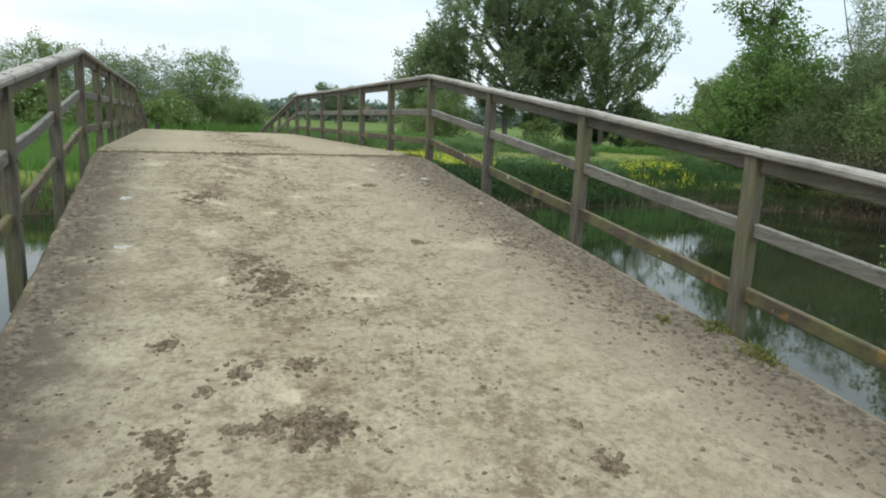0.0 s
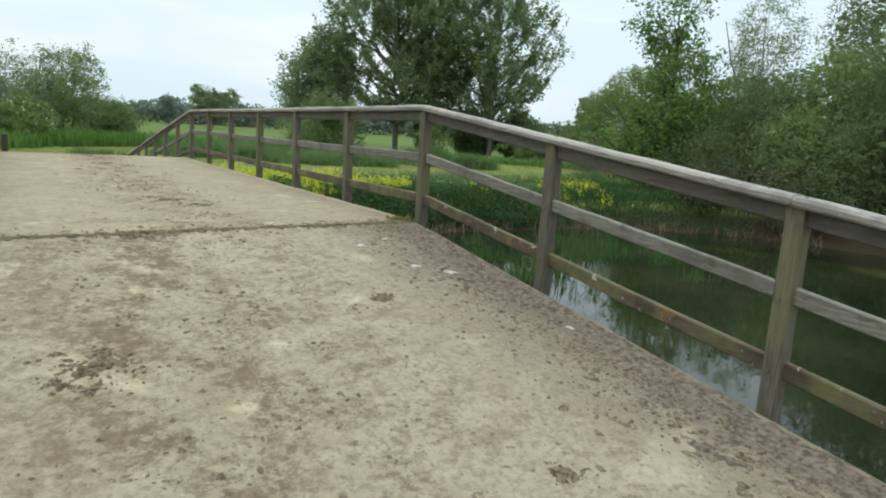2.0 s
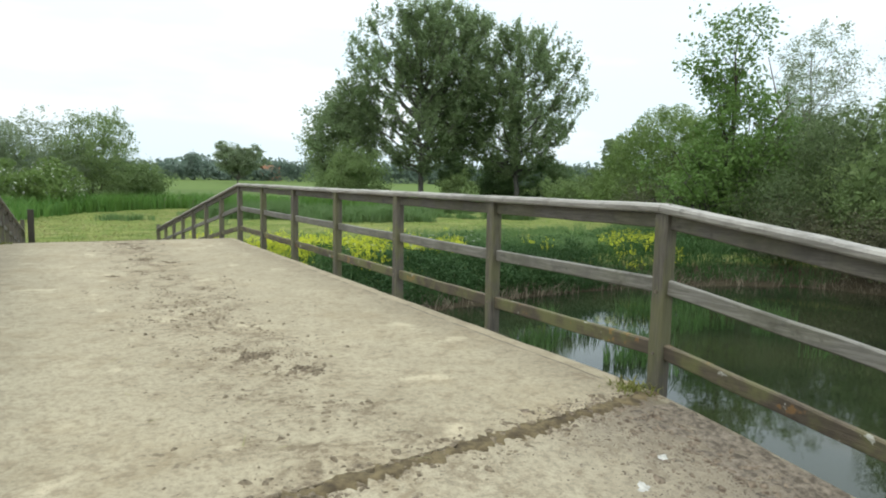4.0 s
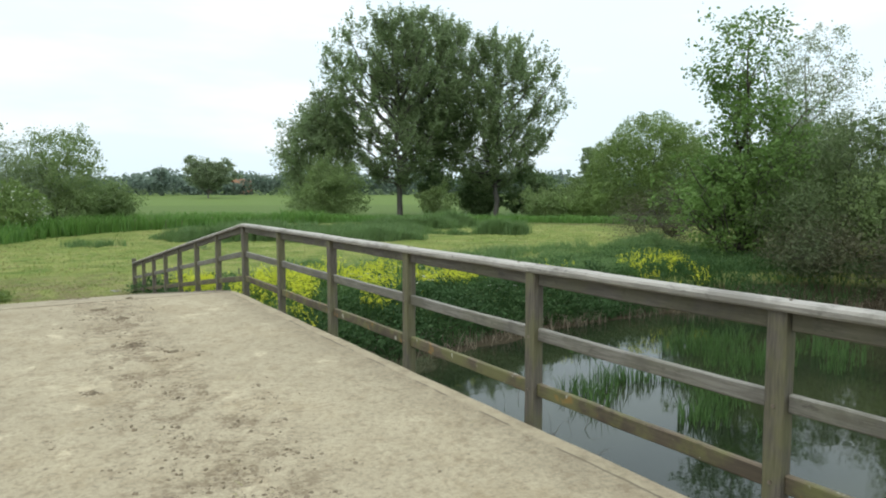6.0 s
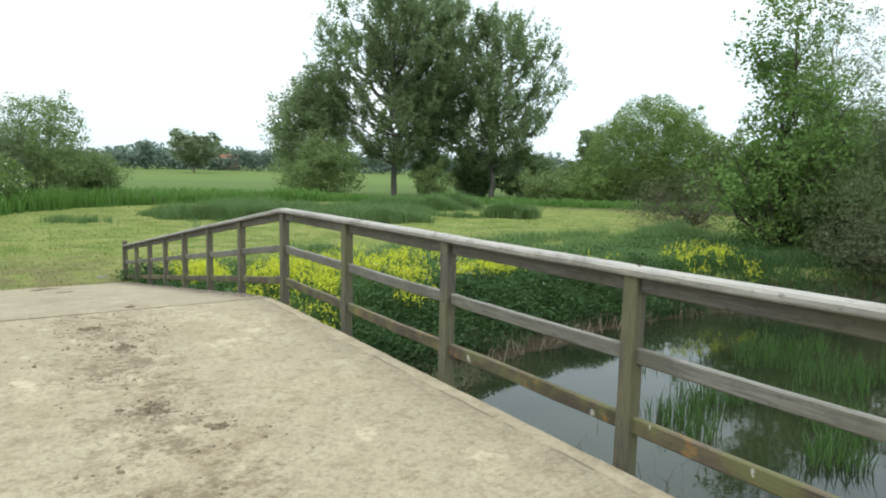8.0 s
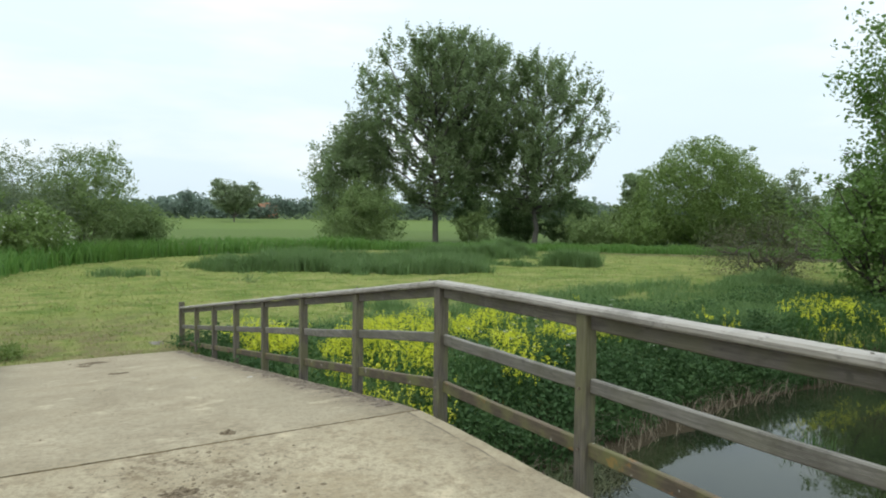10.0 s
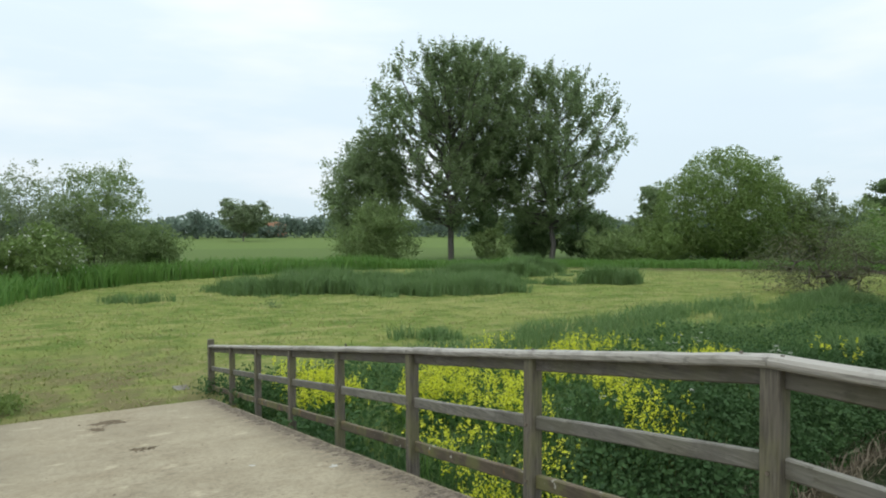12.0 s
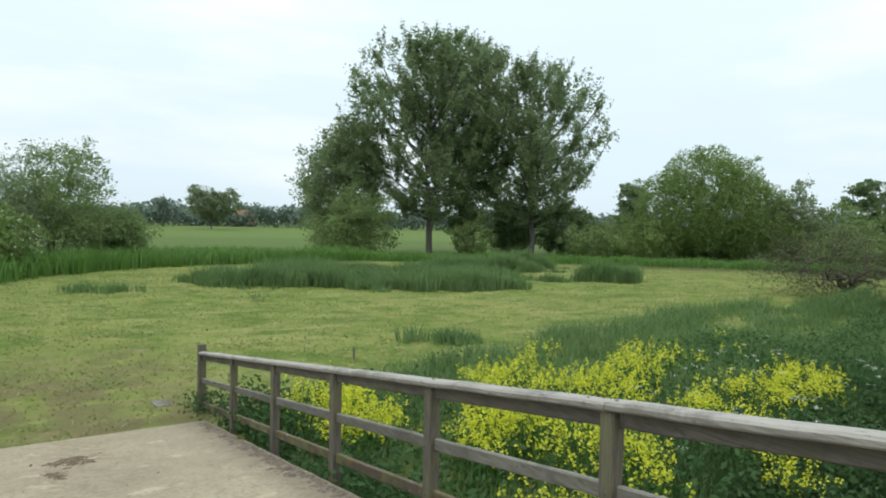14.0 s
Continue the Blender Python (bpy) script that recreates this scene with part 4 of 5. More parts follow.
tree("water_sallow", 11.6, -3.1, 5.8, [(0, 0, 1.4, 2.3, 2.1, 1.3), (0.0, 0.15, 3.8, 1.7, 1.6, 1.7)], L_SHRUB, 120, "small leafy sallow growing at the water's edge", B_DARK, stems=5, girth=0.010,
     limbs=110, twigs=6, per=24, size=0.095, spread=0.35, rise=1.1, clear=0.04, category="bush", base=WATER, aspect=0.4, fill=160)

# bare dead boughs reaching out over the grass from the thicket
rng = np.random.default_rng(118)
dead = thing("dead_boughs", "bare brown dead boughs lying out over the meadow grass", "branches", at=(38.6, 30.6, FIELD - 0.05))
boughs = []
for a in (-2.9, -2.5, -2.2, -1.9, 2.9, 0.2, -0.4):
    end = np.array([math.cos(a) * rng.uniform(3.0, 5.2), math.sin(a) * rng.uniform(2.0, 4.0), rng.uniform(0.5, 1.7)])
    main = limb((0, 0, 0.3), end, 0.10, 0.03, rng, 7, sag=0.16, kink=0.2)
    boughs.append(main)
    for _ in range(9):
        q = np.array(main[0][rng.integers(2, 8)])
        tip = q + rng.normal(size=3) * np.array([0.9, 0.9, 0.45])
        tip[2] = max(tip[2], 0.2)
        boughs.append(limb(q, tip, 0.028, 0.008, rng, 3, kink=0.25))
part("bough", tubes_mesh("bough", boughs, B_DARK, 5), dead)

# far side of the fields
tree("round_tree", 61.2, 264.8, 17.0, [(-3, 0, 10.5, 7, 6, 6), (5, 0, 9.5, 6, 6, 5.2)], L_GREY, 130, "round field tree standing far off", limbs=60, twigs=8, per=44, size=0.62, spread=1.0, fill=5)
tree("far_conifer", 51.3, 307.9, 13.5, [(0, 0, 8, 2.6, 2.6, 5), (0, 0, 4, 3.4, 3.4, 3)], L_FAR_HAZED, 131, "small dark pointed conifer far off", limbs=30, twigs=5, per=40, size=0.8, spread=0.6, fill=14)


def far_hedge(name, pts, height, depth, per_m, size, seed, label):
    """A long line of far trees and hedge, one mass of leaves with an uneven top."""
    rng = np.random.default_rng(seed)
    C = []
    for (xa, ya), (xb, yb) in zip(pts[:-1], pts[1:]):
        ln = math.hypot(xb - xa, yb - ya)
        n = int(ln * per_m)
        t = rng.uniform(0, 1, n)
        s = t * ln
        top = height * (0.62 + 0.22 * np.sin(s * 0.11 + xa) + 0.16 * np.sin(s * 0.37 + ya) + 0.1 * np.sin(s * 0.83))
        u = rng.uniform(0, 1, n) ** 0.7
        x = xa + (xb - xa) * t + rng.normal(size=n) * depth
        y = ya + (yb - ya) * t + rng.normal(size=n) * depth
        C.append(np.stack([x, y, land(x, y) + u * top], 1))
    ob = new(name, leaves_mesh(name, np.concatenate(C), size, rng, L_FAR_HAZED, 0.9))
    return tagged(ob, label, "hedgerow", kind="stuff")


far_hedge("far_hedgerow", [(-160, 330), (-20, 318), (60, 322), (150, 290), (260, 235), (360, 150)], 11, 2.2, 52, 1.3, 1, "line of hedge and trees behind the fields, haze put into its leaf colour")
far_hedge("far_woodland", [(-260, 520), (40, 560), (240, 520), (420, 360), (520, 180)], 15, 6, 12, 4.0, 2, "distant woodland edge with haze put into its leaf colour")
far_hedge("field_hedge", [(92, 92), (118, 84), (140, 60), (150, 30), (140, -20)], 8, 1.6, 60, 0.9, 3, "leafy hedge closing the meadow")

# ---- grass, reeds and flowers ----
def inside(poly, x, y):
    r = np.zeros(len(x), bool)
    for i in range(len(poly)):
        (ax, ay), (bx, by) = poly[i], poly[(i + 1) % len(poly)]
        c = (ay > y) != (by > y)
        r ^= c & (x < ax + (y - ay) * (bx - ax) / ((by - ay) or 1e-9))
    return r


def scatter(rng, n, poly, keep=None):
    xs, ys = [p[0] for p in poly], [p[1] for p in poly]
    x, y = rng.uniform(min(xs), max(xs), n), rng.uniform(min(ys), max(ys), n)
    m = inside(poly, x, y)
    x, y = x[m], y[m]
    if keep is not None:
        m = keep(x, y)
        x, y = x[m], y[m]
    return x, y


def on_land(x, y, sink=0.02):
    return np.stack([x, y, land(x, y) - sink], 1)


def off_bridge(x, y):
    return ~((x > X0 - 0.08) & (x < X1 + 0.08) & (y > -14) & (y < Y_OUT + 0.1))


def stuff(name, me, label, category):
    return tagged(new(name, me), label, category, kind="stuff")


rng = np.random.default_rng(5)
# the edge of the mown part
EDGE = [(-2.9, 24.6), (-3.0, 28), (-3.2, 34), (-3.8, 42), (-2.4, 50), (0, 55), (4, 60.5), (12, 66), (22, 71), (35, 74), (50, 70), (58, 64.5), (72, 55)]
MEADOW = [(-2.6, 23.5), *EDGE, (60, 40), (34, 23), (24, 22), (12, 25.5), (8, 26), (3, 24)]

# short stubble of the mown meadow, thinning with distance
x, y = scatter(rng, 190000, MEADOW, lambda x, y: (rng.uniform(size=len(x)) < np.clip(16 / np.maximum(y - 10 + 0.4 * x, 5), 0.08, 1)) & off_bridge(x, y))
cl = 0.5 + 0.5 * mottle(x * 3.1, y * 3.1)
stuff("meadow_grass", blades_mesh("meadow_grass", on_land(x, y), rng.uniform(0.04, 0.10, len(x)) * (0.7 + 0.6 * cl), 0.02 + 0.0009 * y, rng, L_HAY, 1.2, 0.9), "short mown yellow-green meadow grass", "grass")
# wisps of hay left lying in rows
x, y = scatter(rng, 60000, MEADOW, lambda x, y: (mottle(x * 0.9 - y * 0.5, x * 0.35 + y * 1.5) + 0.5 * mottle(x * 2.7, y * 3.1) > 0.2) & (rng.uniform(size=len(x)) < np.clip(20 / np.maximum(y - 8, 6), 0.2, 1)) & off_bridge(x, y))
stuff("lying_hay", blades_mesh("lying_hay", on_land(x, y, -0.02), rng.uniform(0.03, 0.07, len(x)), 0.012 + 0.0007 * y, rng, L_HAYDRY, 4.0, 2.0), "pale wisps of cut hay lying on the meadow", "hay")
# taller tufts left standing
x, y = scatter(rng, 2600, MEADOW, lambda x, y: (mottle(x * 0.55 + 4, y * 0.6) + 0.6 * mottle(x * 1.9, y * 1.7) > 0.12) & off_bridge(x, y))
x, y = np.repeat(x, 14), np.repeat(y, 14)
x, y = x + rng.normal(size=len(x)) * 0.3, y + rng.normal(size=len(y)) * 0.3
stuff("grass_tufts", blades_mesh("grass_tufts", on_land(x, y), rng.uniform(0.03, 0.10, len(x)), 0.016 + 0.0009 * y, rng, L_TUFT, 1.0, 0.9), "darker green tufts scattered over the mown meadow", "grass")

# tall grass and reed strip outside the mown edge
OUTER = [(-2.8, 24.2), *EDGE, (84, 47), (88, 52), (64, 70), (50, 77), (35, 81), (20, 80), (8, 72), (-2, 63), (-9, 56), (-16, 48), (-18, 34), (-14, 22), (-9, 18.5), (-3.0, 18)]
x, y = scatter(rng, 150000, OUTER, off_bridge)
h = rng.uniform(0.7, 1.3, len(x)) * np.where(y < 34, 0.7, np.where((y > 48) & (x < 30), 1.6, 1.25)) * (0.85 + 0.25 * mottle(x, y))
stuff("tall_grass", blades_mesh("tall_grass", on_land(x, y), h, 0.03 + 0.0012 * y, rng, L_GRASS, 0.3, 0.45), "lush tall grass and reeds along the ditch", "grass")
x, y = scatter(rng, 2200, [(2, 60.5), (12, 67), (22, 72), (30, 75), (26, 82), (8, 74)])
stuff("dry_grass", blades_mesh("dry_grass", on_land(x, y), rng.uniform(0.8, 1.5, len(x)), 0.09, rng, L_DRY, 0.25, 0.4), "pale dry reed stalks among the tall grass", "grass")


def patch(cx, cy, half, deep, n, height, name, label, mat=L_PATCH, wide=0.05):
    """A low island of rushes left unmown."""
    r = np.random.default_rng(int(cx * 100 + cy))
    m = max(8, int(half * deep * 9))
    a, q = r.uniform(0, 2 * np.pi, m), np.sqrt(r.uniform(0, 1, m)) * r.normal(1, 0.14, m)
    tall = r.uniform(0.7, 1.2, m)
    pick = r.integers(0, m, n)
    a, q, tall = a[pick], q[pick], tall[pick]
    u = np.cos(a) * q * half * (1 + 0.12 * np.sin(3 * a)) + r.normal(size=n) * 0.26
    v = np.sin(a) * q * deep * (1 + 0.2 * np.sin(2 * a + 1)) + r.normal(size=n) * 0.26
    px, py = cx + u * 0.83 + v * 0.55, cy - u * 0.55 + v * 0.83
    hh = height * tall * r.uniform(0.55, 1.15, n) * np.clip(1.1 - 0.45 * q ** 4, 0.25, 2) * (0.85 + 0.35 * mottle(px * 1.3, py * 1.3))
    return stuff(name, blades_mesh(name, on_land(px, py), hh, wide, r, mat, 0.35, 0.4), label, "rushes")


for cx, cy, half, deep, n, hh in ((12.4, 47.6, 5.6, 2.6, 9000, 1.35), (18.6, 43.0, 4.8, 2.2, 9000, 1.25), (23.5, 47.8, 4.6, 2.2, 6500, 1.2), (18.0, 53.5, 6.0, 2.2, 7000, 1.2), (30.0, 54.0, 5.4, 2.0, 7000, 1.3), (36.5, 56.0, 3.0, 1.3, 3500, 1.3),
                                  (32.6, 42.6, 2.4, 1.2, 3600, 1.35), (30.6, 26.6, 2.2, 1.2, 3600, 1.25), (3.0, 46.8, 2.1, 0.8, 420, 0.55), (9.8, 28.4, 1.2, 0.5, 420, 0.5), (28.9, 44.0, 0.8, 0.5, 420, 0.8)):
    patch(cx, cy, half, deep, n, hh, "rush_patch", "dark green island of uncut rushes in the meadow")

# ragged uncut grass along the top of the bank
RAGGED = [(8.5, 25.2), (11, 27.2), (15, 28.6), (20, 30.0), (27, 31.0), (33, 29.5), (34, 22), (26, 22.5), (20, 22), (13, 24)]
x, y = scatter(rng, 1900, RAGGED, lambda x, y: mottle(x * 0.8 + 1, y * 1.0) + 0.7 * mottle(x * 2.3, y * 2.6) + 0.22 * (26.5 + 0.08 * x - y) > 0.05)
x, y = np.repeat(x, 11), np.repeat(y, 11)
x, y = x + rng.normal(size=len(x)) * 0.2, y + rng.normal(size=len(y)) * 0.2
stuff("ragged_grass", blades_mesh("ragged_grass", on_land(x, y), rng.uniform(0.25, 0.9, len(x)) * (0.75 + 0.6 * mottle(x * 1.3, y * 1.1)), 0.03, rng, L_PATCH, 0.4, 0.5), "ragged uncut grass tufts along the bank top", "grass")

# bank growth between the mown grass and the water
BANK = [(2.45, 13.8), (6, 14.4), (14, 15.9), (20, 15.7), (24, 14.8), (28, 12.5), (33, 14), (34, 22), (26, 24), (20, 22.6), (12.5, 25), (8, 25.4), (4, 23.9), (2.5, 23.2)]
dry = lambda x, y: (river_side(x, y) > 0.25) & off_bridge(x, y)
x, y = scatter(rng, 60000, BANK, lambda x, y: dry(x, y) & (river_side(x, y) > 2.5 + 1.5 * mottle(x * 0.6, y * 0.6)))
hh = rng.uniform(0.25, 0.75, len(x)) * np.clip(0.75 + 0.6 * mottle(x * 1.1, y * 1.3), 0.25, 2)
stuff("bank_grass", blades_mesh("bank_grass", on_land(x, y), hh, 0.03, rng, L_PATCH, 0.4, 0.5), "uneven grey-green grass at the top of the bank", "grass")
x, y = scatter(rng, 50000, BANK, lambda x, y: dry(x, y) & (river_side(x, y) < 4.5 + 1.5 * mottle(x * 0.6, y * 0.6)))
hh = rng.uniform(0.35, 0.85, len(x)) * (0.85 + 0.4 * mottle(x * 1.4, y * 1.4))
stuff("bank_grass", blades_mesh("bank_grass", on_land(x, y), hh, 0.028, rng, L_NETTLE, 0.4, 0.5), "rank dark green grass on the river bank", "grass")
x, y = scatter(rng, 42000, BANK, lambda x, y: dry(x, y) & (mottle(x * 0.9 + 2, y * 0.9) > -0.25))
top = 0.35 + 0.5 * (0.5 + 0.5 * mottle(x * 0.8, y * 1.1))
p = on_land(x, y)
p[:, 2] += rng.uniform(0.1, 1, len(x)) * top
stuff("nettle_bed", leaves_mesh("nettle_bed", p, 0.12, rng, L_NETTLE, 0.5, 0.2), "thick bed of dark nettles and dock leaves", "nettles")

x, y = scatter(rng, 70000, [(2.6, 14.6), (8, 15.2), (14, 16.4), (19, 16.4), (18, 18.6), (12, 19.2), (9, 17.6), (6, 16.8), (2.6, 16.4)], lambda x, y: dry(x, y) & (mottle(x * 1.9, y * 2.1 + 3) + 0.4 * mottle(x * 4, y * 4.3) > -0.22))
p = on_land(x, y)
p[:, 2] += rng.uniform(0.05, 1, len(x)) ** 0.7 * (0.25 + 0.75 * (0.5 + 0.5 * mottle(x * 2.1, y * 2.3)))
stuff("dock_bed", leaves_mesh("dock_bed", p, 0.095, rng, L_BEDS, 0.6, 0.1), "dense dark broad-leaved weeds above the waterline", "weeds")

# yellow flowering rape
RAPE = (((3.3, 15.0), (3.5, 17.0), (4.0, 18.8), (5.4, 20.6), (6.8, 19.4), (6.0, 17.4), (4.9, 15.4), (3.9, 14.6)), ((3.1, 20.4), (3.1, 22.8), (4.2, 22.4), (4.3, 20.2)), ((6.2, 20.8), (6.6, 22.6), (8.8, 23.2), (10.6, 22.4), (10.0, 19.4), (8.0, 18.2)),
        ((7.2, 16.6), (7.6, 18.0), (10.0, 17.2), (9.2, 15.9)), ((10.0, 18.2), (10.6, 22.4), (14.0, 21.6), (12.6, 18.4)), ((14.8, 16.6), (15.6, 18.8), (17.6, 18.4), (17.0, 16.4)), ((19.4, 16.6), (19.8, 19.2), (23.2, 18.6), (23.0, 16.4)))


def rape(plan):
    """Plants in loose drifts; each carries a few upright spikes of small flowers."""
    stems, flowers, green = [], [], []
    for poly, n in plan:
        x, y = scatter(rng, n, poly, lambda x, y: (mottle(x * 1.7 + 1, y * 1.5 + 1) + 0.5 * mottle(x * 4.2, y * 4.6) + rng.normal(size=len(x)) * 0.25 > 0.06) & (river_side(x, y) > 0.5) & off_bridge(x - 0.4, y))
        b = on_land(x, y)
        h = rng.uniform(0.75, 1.12, len(x)) * (0.9 + 0.28 * mottle(x * 0.9, y * 1.1))
        for _ in range(4):
            k = b.copy()
            k[:, :2] += rng.normal(size=(len(b), 2)) * 0.09
            stems.append(np.concatenate([k, (h * rng.uniform(0.75, 1.02, len(b)))[:, None]], 1))
        for _ in range(5):
            head = b + np.stack([rng.normal(size=len(b)) * 0.12, rng.normal(size=len(b)) * 0.12, h * rng.uniform(0.62, 1.04, len(b))], 1)
            for _ in range(9):
                flowers.append(head + rng.normal(size=head.shape) * np.array([0.022, 0.022, 0.045]))
        for _ in range(12):
            green.append(b + np.stack([rng.normal(size=len(b)) * 0.15, rng.normal(size=len(b)) * 0.15, h * rng.uniform(0.05, 0.72, len(b))], 1))
    s = np.concatenate(stems)
    stuff("rape_stems", blades_mesh("rape_stems", s[:, :3], s[:, 3], 0.012, rng, L_GRASS, 0.2, 0.1), "green stems of flowering rape", "flowers")
    stuff("rape_leaves", leaves_mesh("rape_leaves", np.concatenate(green), 0.10, rng, L_NETTLE, 0.45), "leaves of flowering rape", "flowers")
    stuff("rape_flowers", leaves_mesh("rape_flowers", np.concatenate(flowers), 0.034, rng, L_YELLOW, 0.95), "bright yellow rape flowers in bloom on the bank", "flowers")


rape(tuple(zip(RAPE, (1300, 130, 850, 150, 480, 75, 110))))
# a few white umbels in the nettles
x, y = scatter(rng, 90, [(5, 17), (16, 17.2), (15, 22), (8, 20)], dry)
c = np.repeat(on_land(x, y) + np.stack([0 * x, 0 * x, rng.uniform(0.6, 0.95, len(x))], 1), 12, 0)
stuff("white_umbels", leaves_mesh("white_umbels", c + rng.normal(size=c.shape) * np.array([0.035, 0.035, 0.012]), 0.022, rng, L_WHITE, 1.0), "small white flower umbels among the nettles", "flowers")

# dry reed fringe at the foot of the bank
FRINGE = [(2.5, 13.6), (8, 14.6), (14, 15.8), (20, 15.5), (24, 14.4), (26.4, 12.6), (28, 9), (29.4, 10), (27.4, 14), (24.4, 15.9), (20, 16.9), (14, 17.1), (8, 16), (2.5, 15.2)]
x, y = scatter(rng, 9000, FRINGE, lambda x, y: (np.abs(river_side(x, y) - 0.25) < 0.4) & (mottle(x * 1.9, y * 1.7 + 2) > -0.5))
stuff("dry_reeds", blades_mesh("dry_reeds", on_land(x, y), rng.uniform(0.3, 0.75, len(x)), 0.025, rng, L_DRY, 0.9, 1.0), "bleached dead reeds drooping into the water", "reeds")
x, y = scatter(rng, 5000, [(2.4, 13.2), (8, 14.2), (8.6, 15.4), (2.4, 14.8)], lambda x, y: river_side(x, y) < 0.8)
b = on_land(x, y)
b[:, 2] = np.maximum(b[:, 2], WATER - 0.05)
stuff("drift_litter", blades_mesh("drift_litter", b, rng.uniform(0.08, 0.35, len(x)), 0.02, rng, L_BROWN, 1.5, 1.5), "dead stalks and litter caught at the waterline", "litter")

# green reeds standing in the water
for poly, n, hh in (([(9.6, 11.9), (9.0, 9.4), (9.4, 8.2), (11.4, 7.8), (13.4, 8.2), (12.6, 10.2), (11.2, 11.6)], 2100, 0.6), ([(14.0, 12.4), (14.2, 9.6), (16.4, 8.2), (19.6, 8.6), (19.4, 11.0), (16.4, 13.2)], 2400, 0.68),
                    ([(9.8, 6.8), (10.0, 8.4), (11.2, 8.6), (11.2, 6.6)], 240, 0.5), ([(14.6, 6.4), (17.6, 5.4), (20, 6.2), (17.6, 7.4)], 420, 0.6), ([(12.4, 13.0), (14.6, 13.2), (14.2, 14.2), (12.2, 13.8)], 260, 0.5)):
    x, y = scatter(rng, n, poly, lambda x, y: mottle(x * 1.9, y * 1.9) > -0.05)
    b = np.stack([x, y, np.full(len(x), WATER - 0.12)], 1)
    stuff("water_reeds", blades_mesh("water_reeds", b, hh * rng.uniform(0.5, 1.35, len(x)), 0.026, rng, L_REED, 0.22, 0.22), "green reeds growing out of the shallow water", "reeds")
x, y = scatter(rng, 60, [(4.4, 7.6), (8, 7.4), (8.4, 11.5), (5.2, 11.4)])
stuff("reed_stems", blades_mesh("reed_stems", np.stack([x, y, np.full(len(x), WATER - 0.1)], 1), rng.uniform(0.3, 0.7, len(x)), 0.016, rng, B_DARK, 0.7, 0.8), "single dark bent stems poking from the water", "reeds")

# growth beside the ramps
NEARL = [(-2.35, -13), (-2.3, -6.6), (-8, -4.6), (-16, -4.4), (-16, -13)]
NEARR = [(2.5, -13), (2.5, -7.6), (6, -7.2), (9, -4.4), (12, -4), (16, -9), (14, -14)]
FARL = [(-2.35, 14.8), (-2.3, 24.6), (-10, 24), (-14, 17)]
for poly in (NEARL, NEARR, FARL):
    x, y = scatter(rng, 7000, poly, lambda x, y: river_side(x, y) > 0.2)
    stuff("verge_grass", blades_mesh("verge_grass", on_land(x, y), rng.uniform(0.35, 0.9, len(x)), 0.025, rng, L_GRASS, 0.4, 0.5), "tall green grass growing beside the bridge", "grass")
# weeds round the feet of the end posts
for cx, cy, n, hh, mat in ((XR + 0.02, 24.35, 420, 0.34, L_NETTLE), (XR + 0.05, 22.6, 260, 0.3, L_NETTLE), (XR + 0.08, 21.3, 200, 0.26, L_NETTLE), (XL - 0.1, 24.7, 700, 0.4, L_GRASS), (XL + 0.65, 24.9, 700, 0.3, L_TUFT)):
    q = rng.normal(size=(n, 2)) * np.array([0.16, 0.32])
    x, y = cx + q[:, 0], cy + q[:, 1]
    m = off_bridge(x, y)
    x, y = x[m], y[m]
    b = np.stack([x, y, land(x, y) - 0.02], 1)
    b[:, 2] += rng.uniform(0.03, 1, len(x)) * hh
    stuff("post_weeds", leaves_mesh("post_weeds", b, 0.075, rng, mat, 0.5, 0.2), "leafy weeds growing round the railing foot", "weeds")
# weeds crowding against the side of the far ramp
x, y = scatter(rng, 6500, [(2.24, 14.8), (2.24, 23.6), (3.1, 23.6), (3.2, 14.8)], lambda x, y: (river_side(x, y) > 0.3) & (mottle(x * 2.6, y * 2.2) > -0.25))
b = on_land(x, y)
b[:, 2] += rng.uniform(0.05, 1, len(x)) ** 0.8 * (0.55 + 0.45 * mottle(x * 1.7, y * 1.9 + 4))
stuff("ramp_weeds", leaves_mesh("ramp_weeds", b, 0.085, rng, L_NETTLE, 0.55, 0.15), "dark leafy weeds crowding against the ramp side", "weeds")


# ---- things on the deck ----
def on_deck(x, y, lift=0.0):
    return np.array([(a, b, deck_top(float(a), float(b)) + lift) for a, b in zip(x, y)])


def pat_mesh(name, x, y, rx, ry, thick, mat, seed, lift=0.002):
    """A flat clod or smear with a ragged outline and lumpy top."""
    r = random.Random(seed)
    ph = [r.uniform(0, 6.28) for _ in range(5)]
    V, F = [(x, y, deck_top(x, y) + lift + thick * r.uniform(0.5, 1))], []
    n = 26
    for ring, f, hgt in ((0, 0.4, 1.0), (1, 0.75, 0.7), (2, 1.0, -0.15)):
        for i in range(n):
            a = 2 * math.pi * i / n
            k = f * (1 + 0.22 * math.sin(2 * a + ph[0]) + 0.2 * math.sin(3 * a + ph[1]) + 0.16 * math.sin(5 * a + ph[2]) + 0.12 * math.sin(9 * a + ph[3]) + r.uniform(-0.1, 0.1))
            px, py = x + rx * k * math.cos(a), y + ry * k * math.sin(a)
            V.append((px, py, deck_top(px, py) + lift + thick * hgt * (r.uniform(0.35, 1.0) if hgt > 0 else 1)))
    for i in range(n):
        j = (i + 1) % n
        F.append((0, 1 + i, 1 + j))
        for k in range(2):
            F.append((1 + k * n + i, 1 + (k + 1) * n + i, 1 + (k + 1) * n + j, 1 + k * n + j))
    return mesh_of(name, V, F, mat, True)


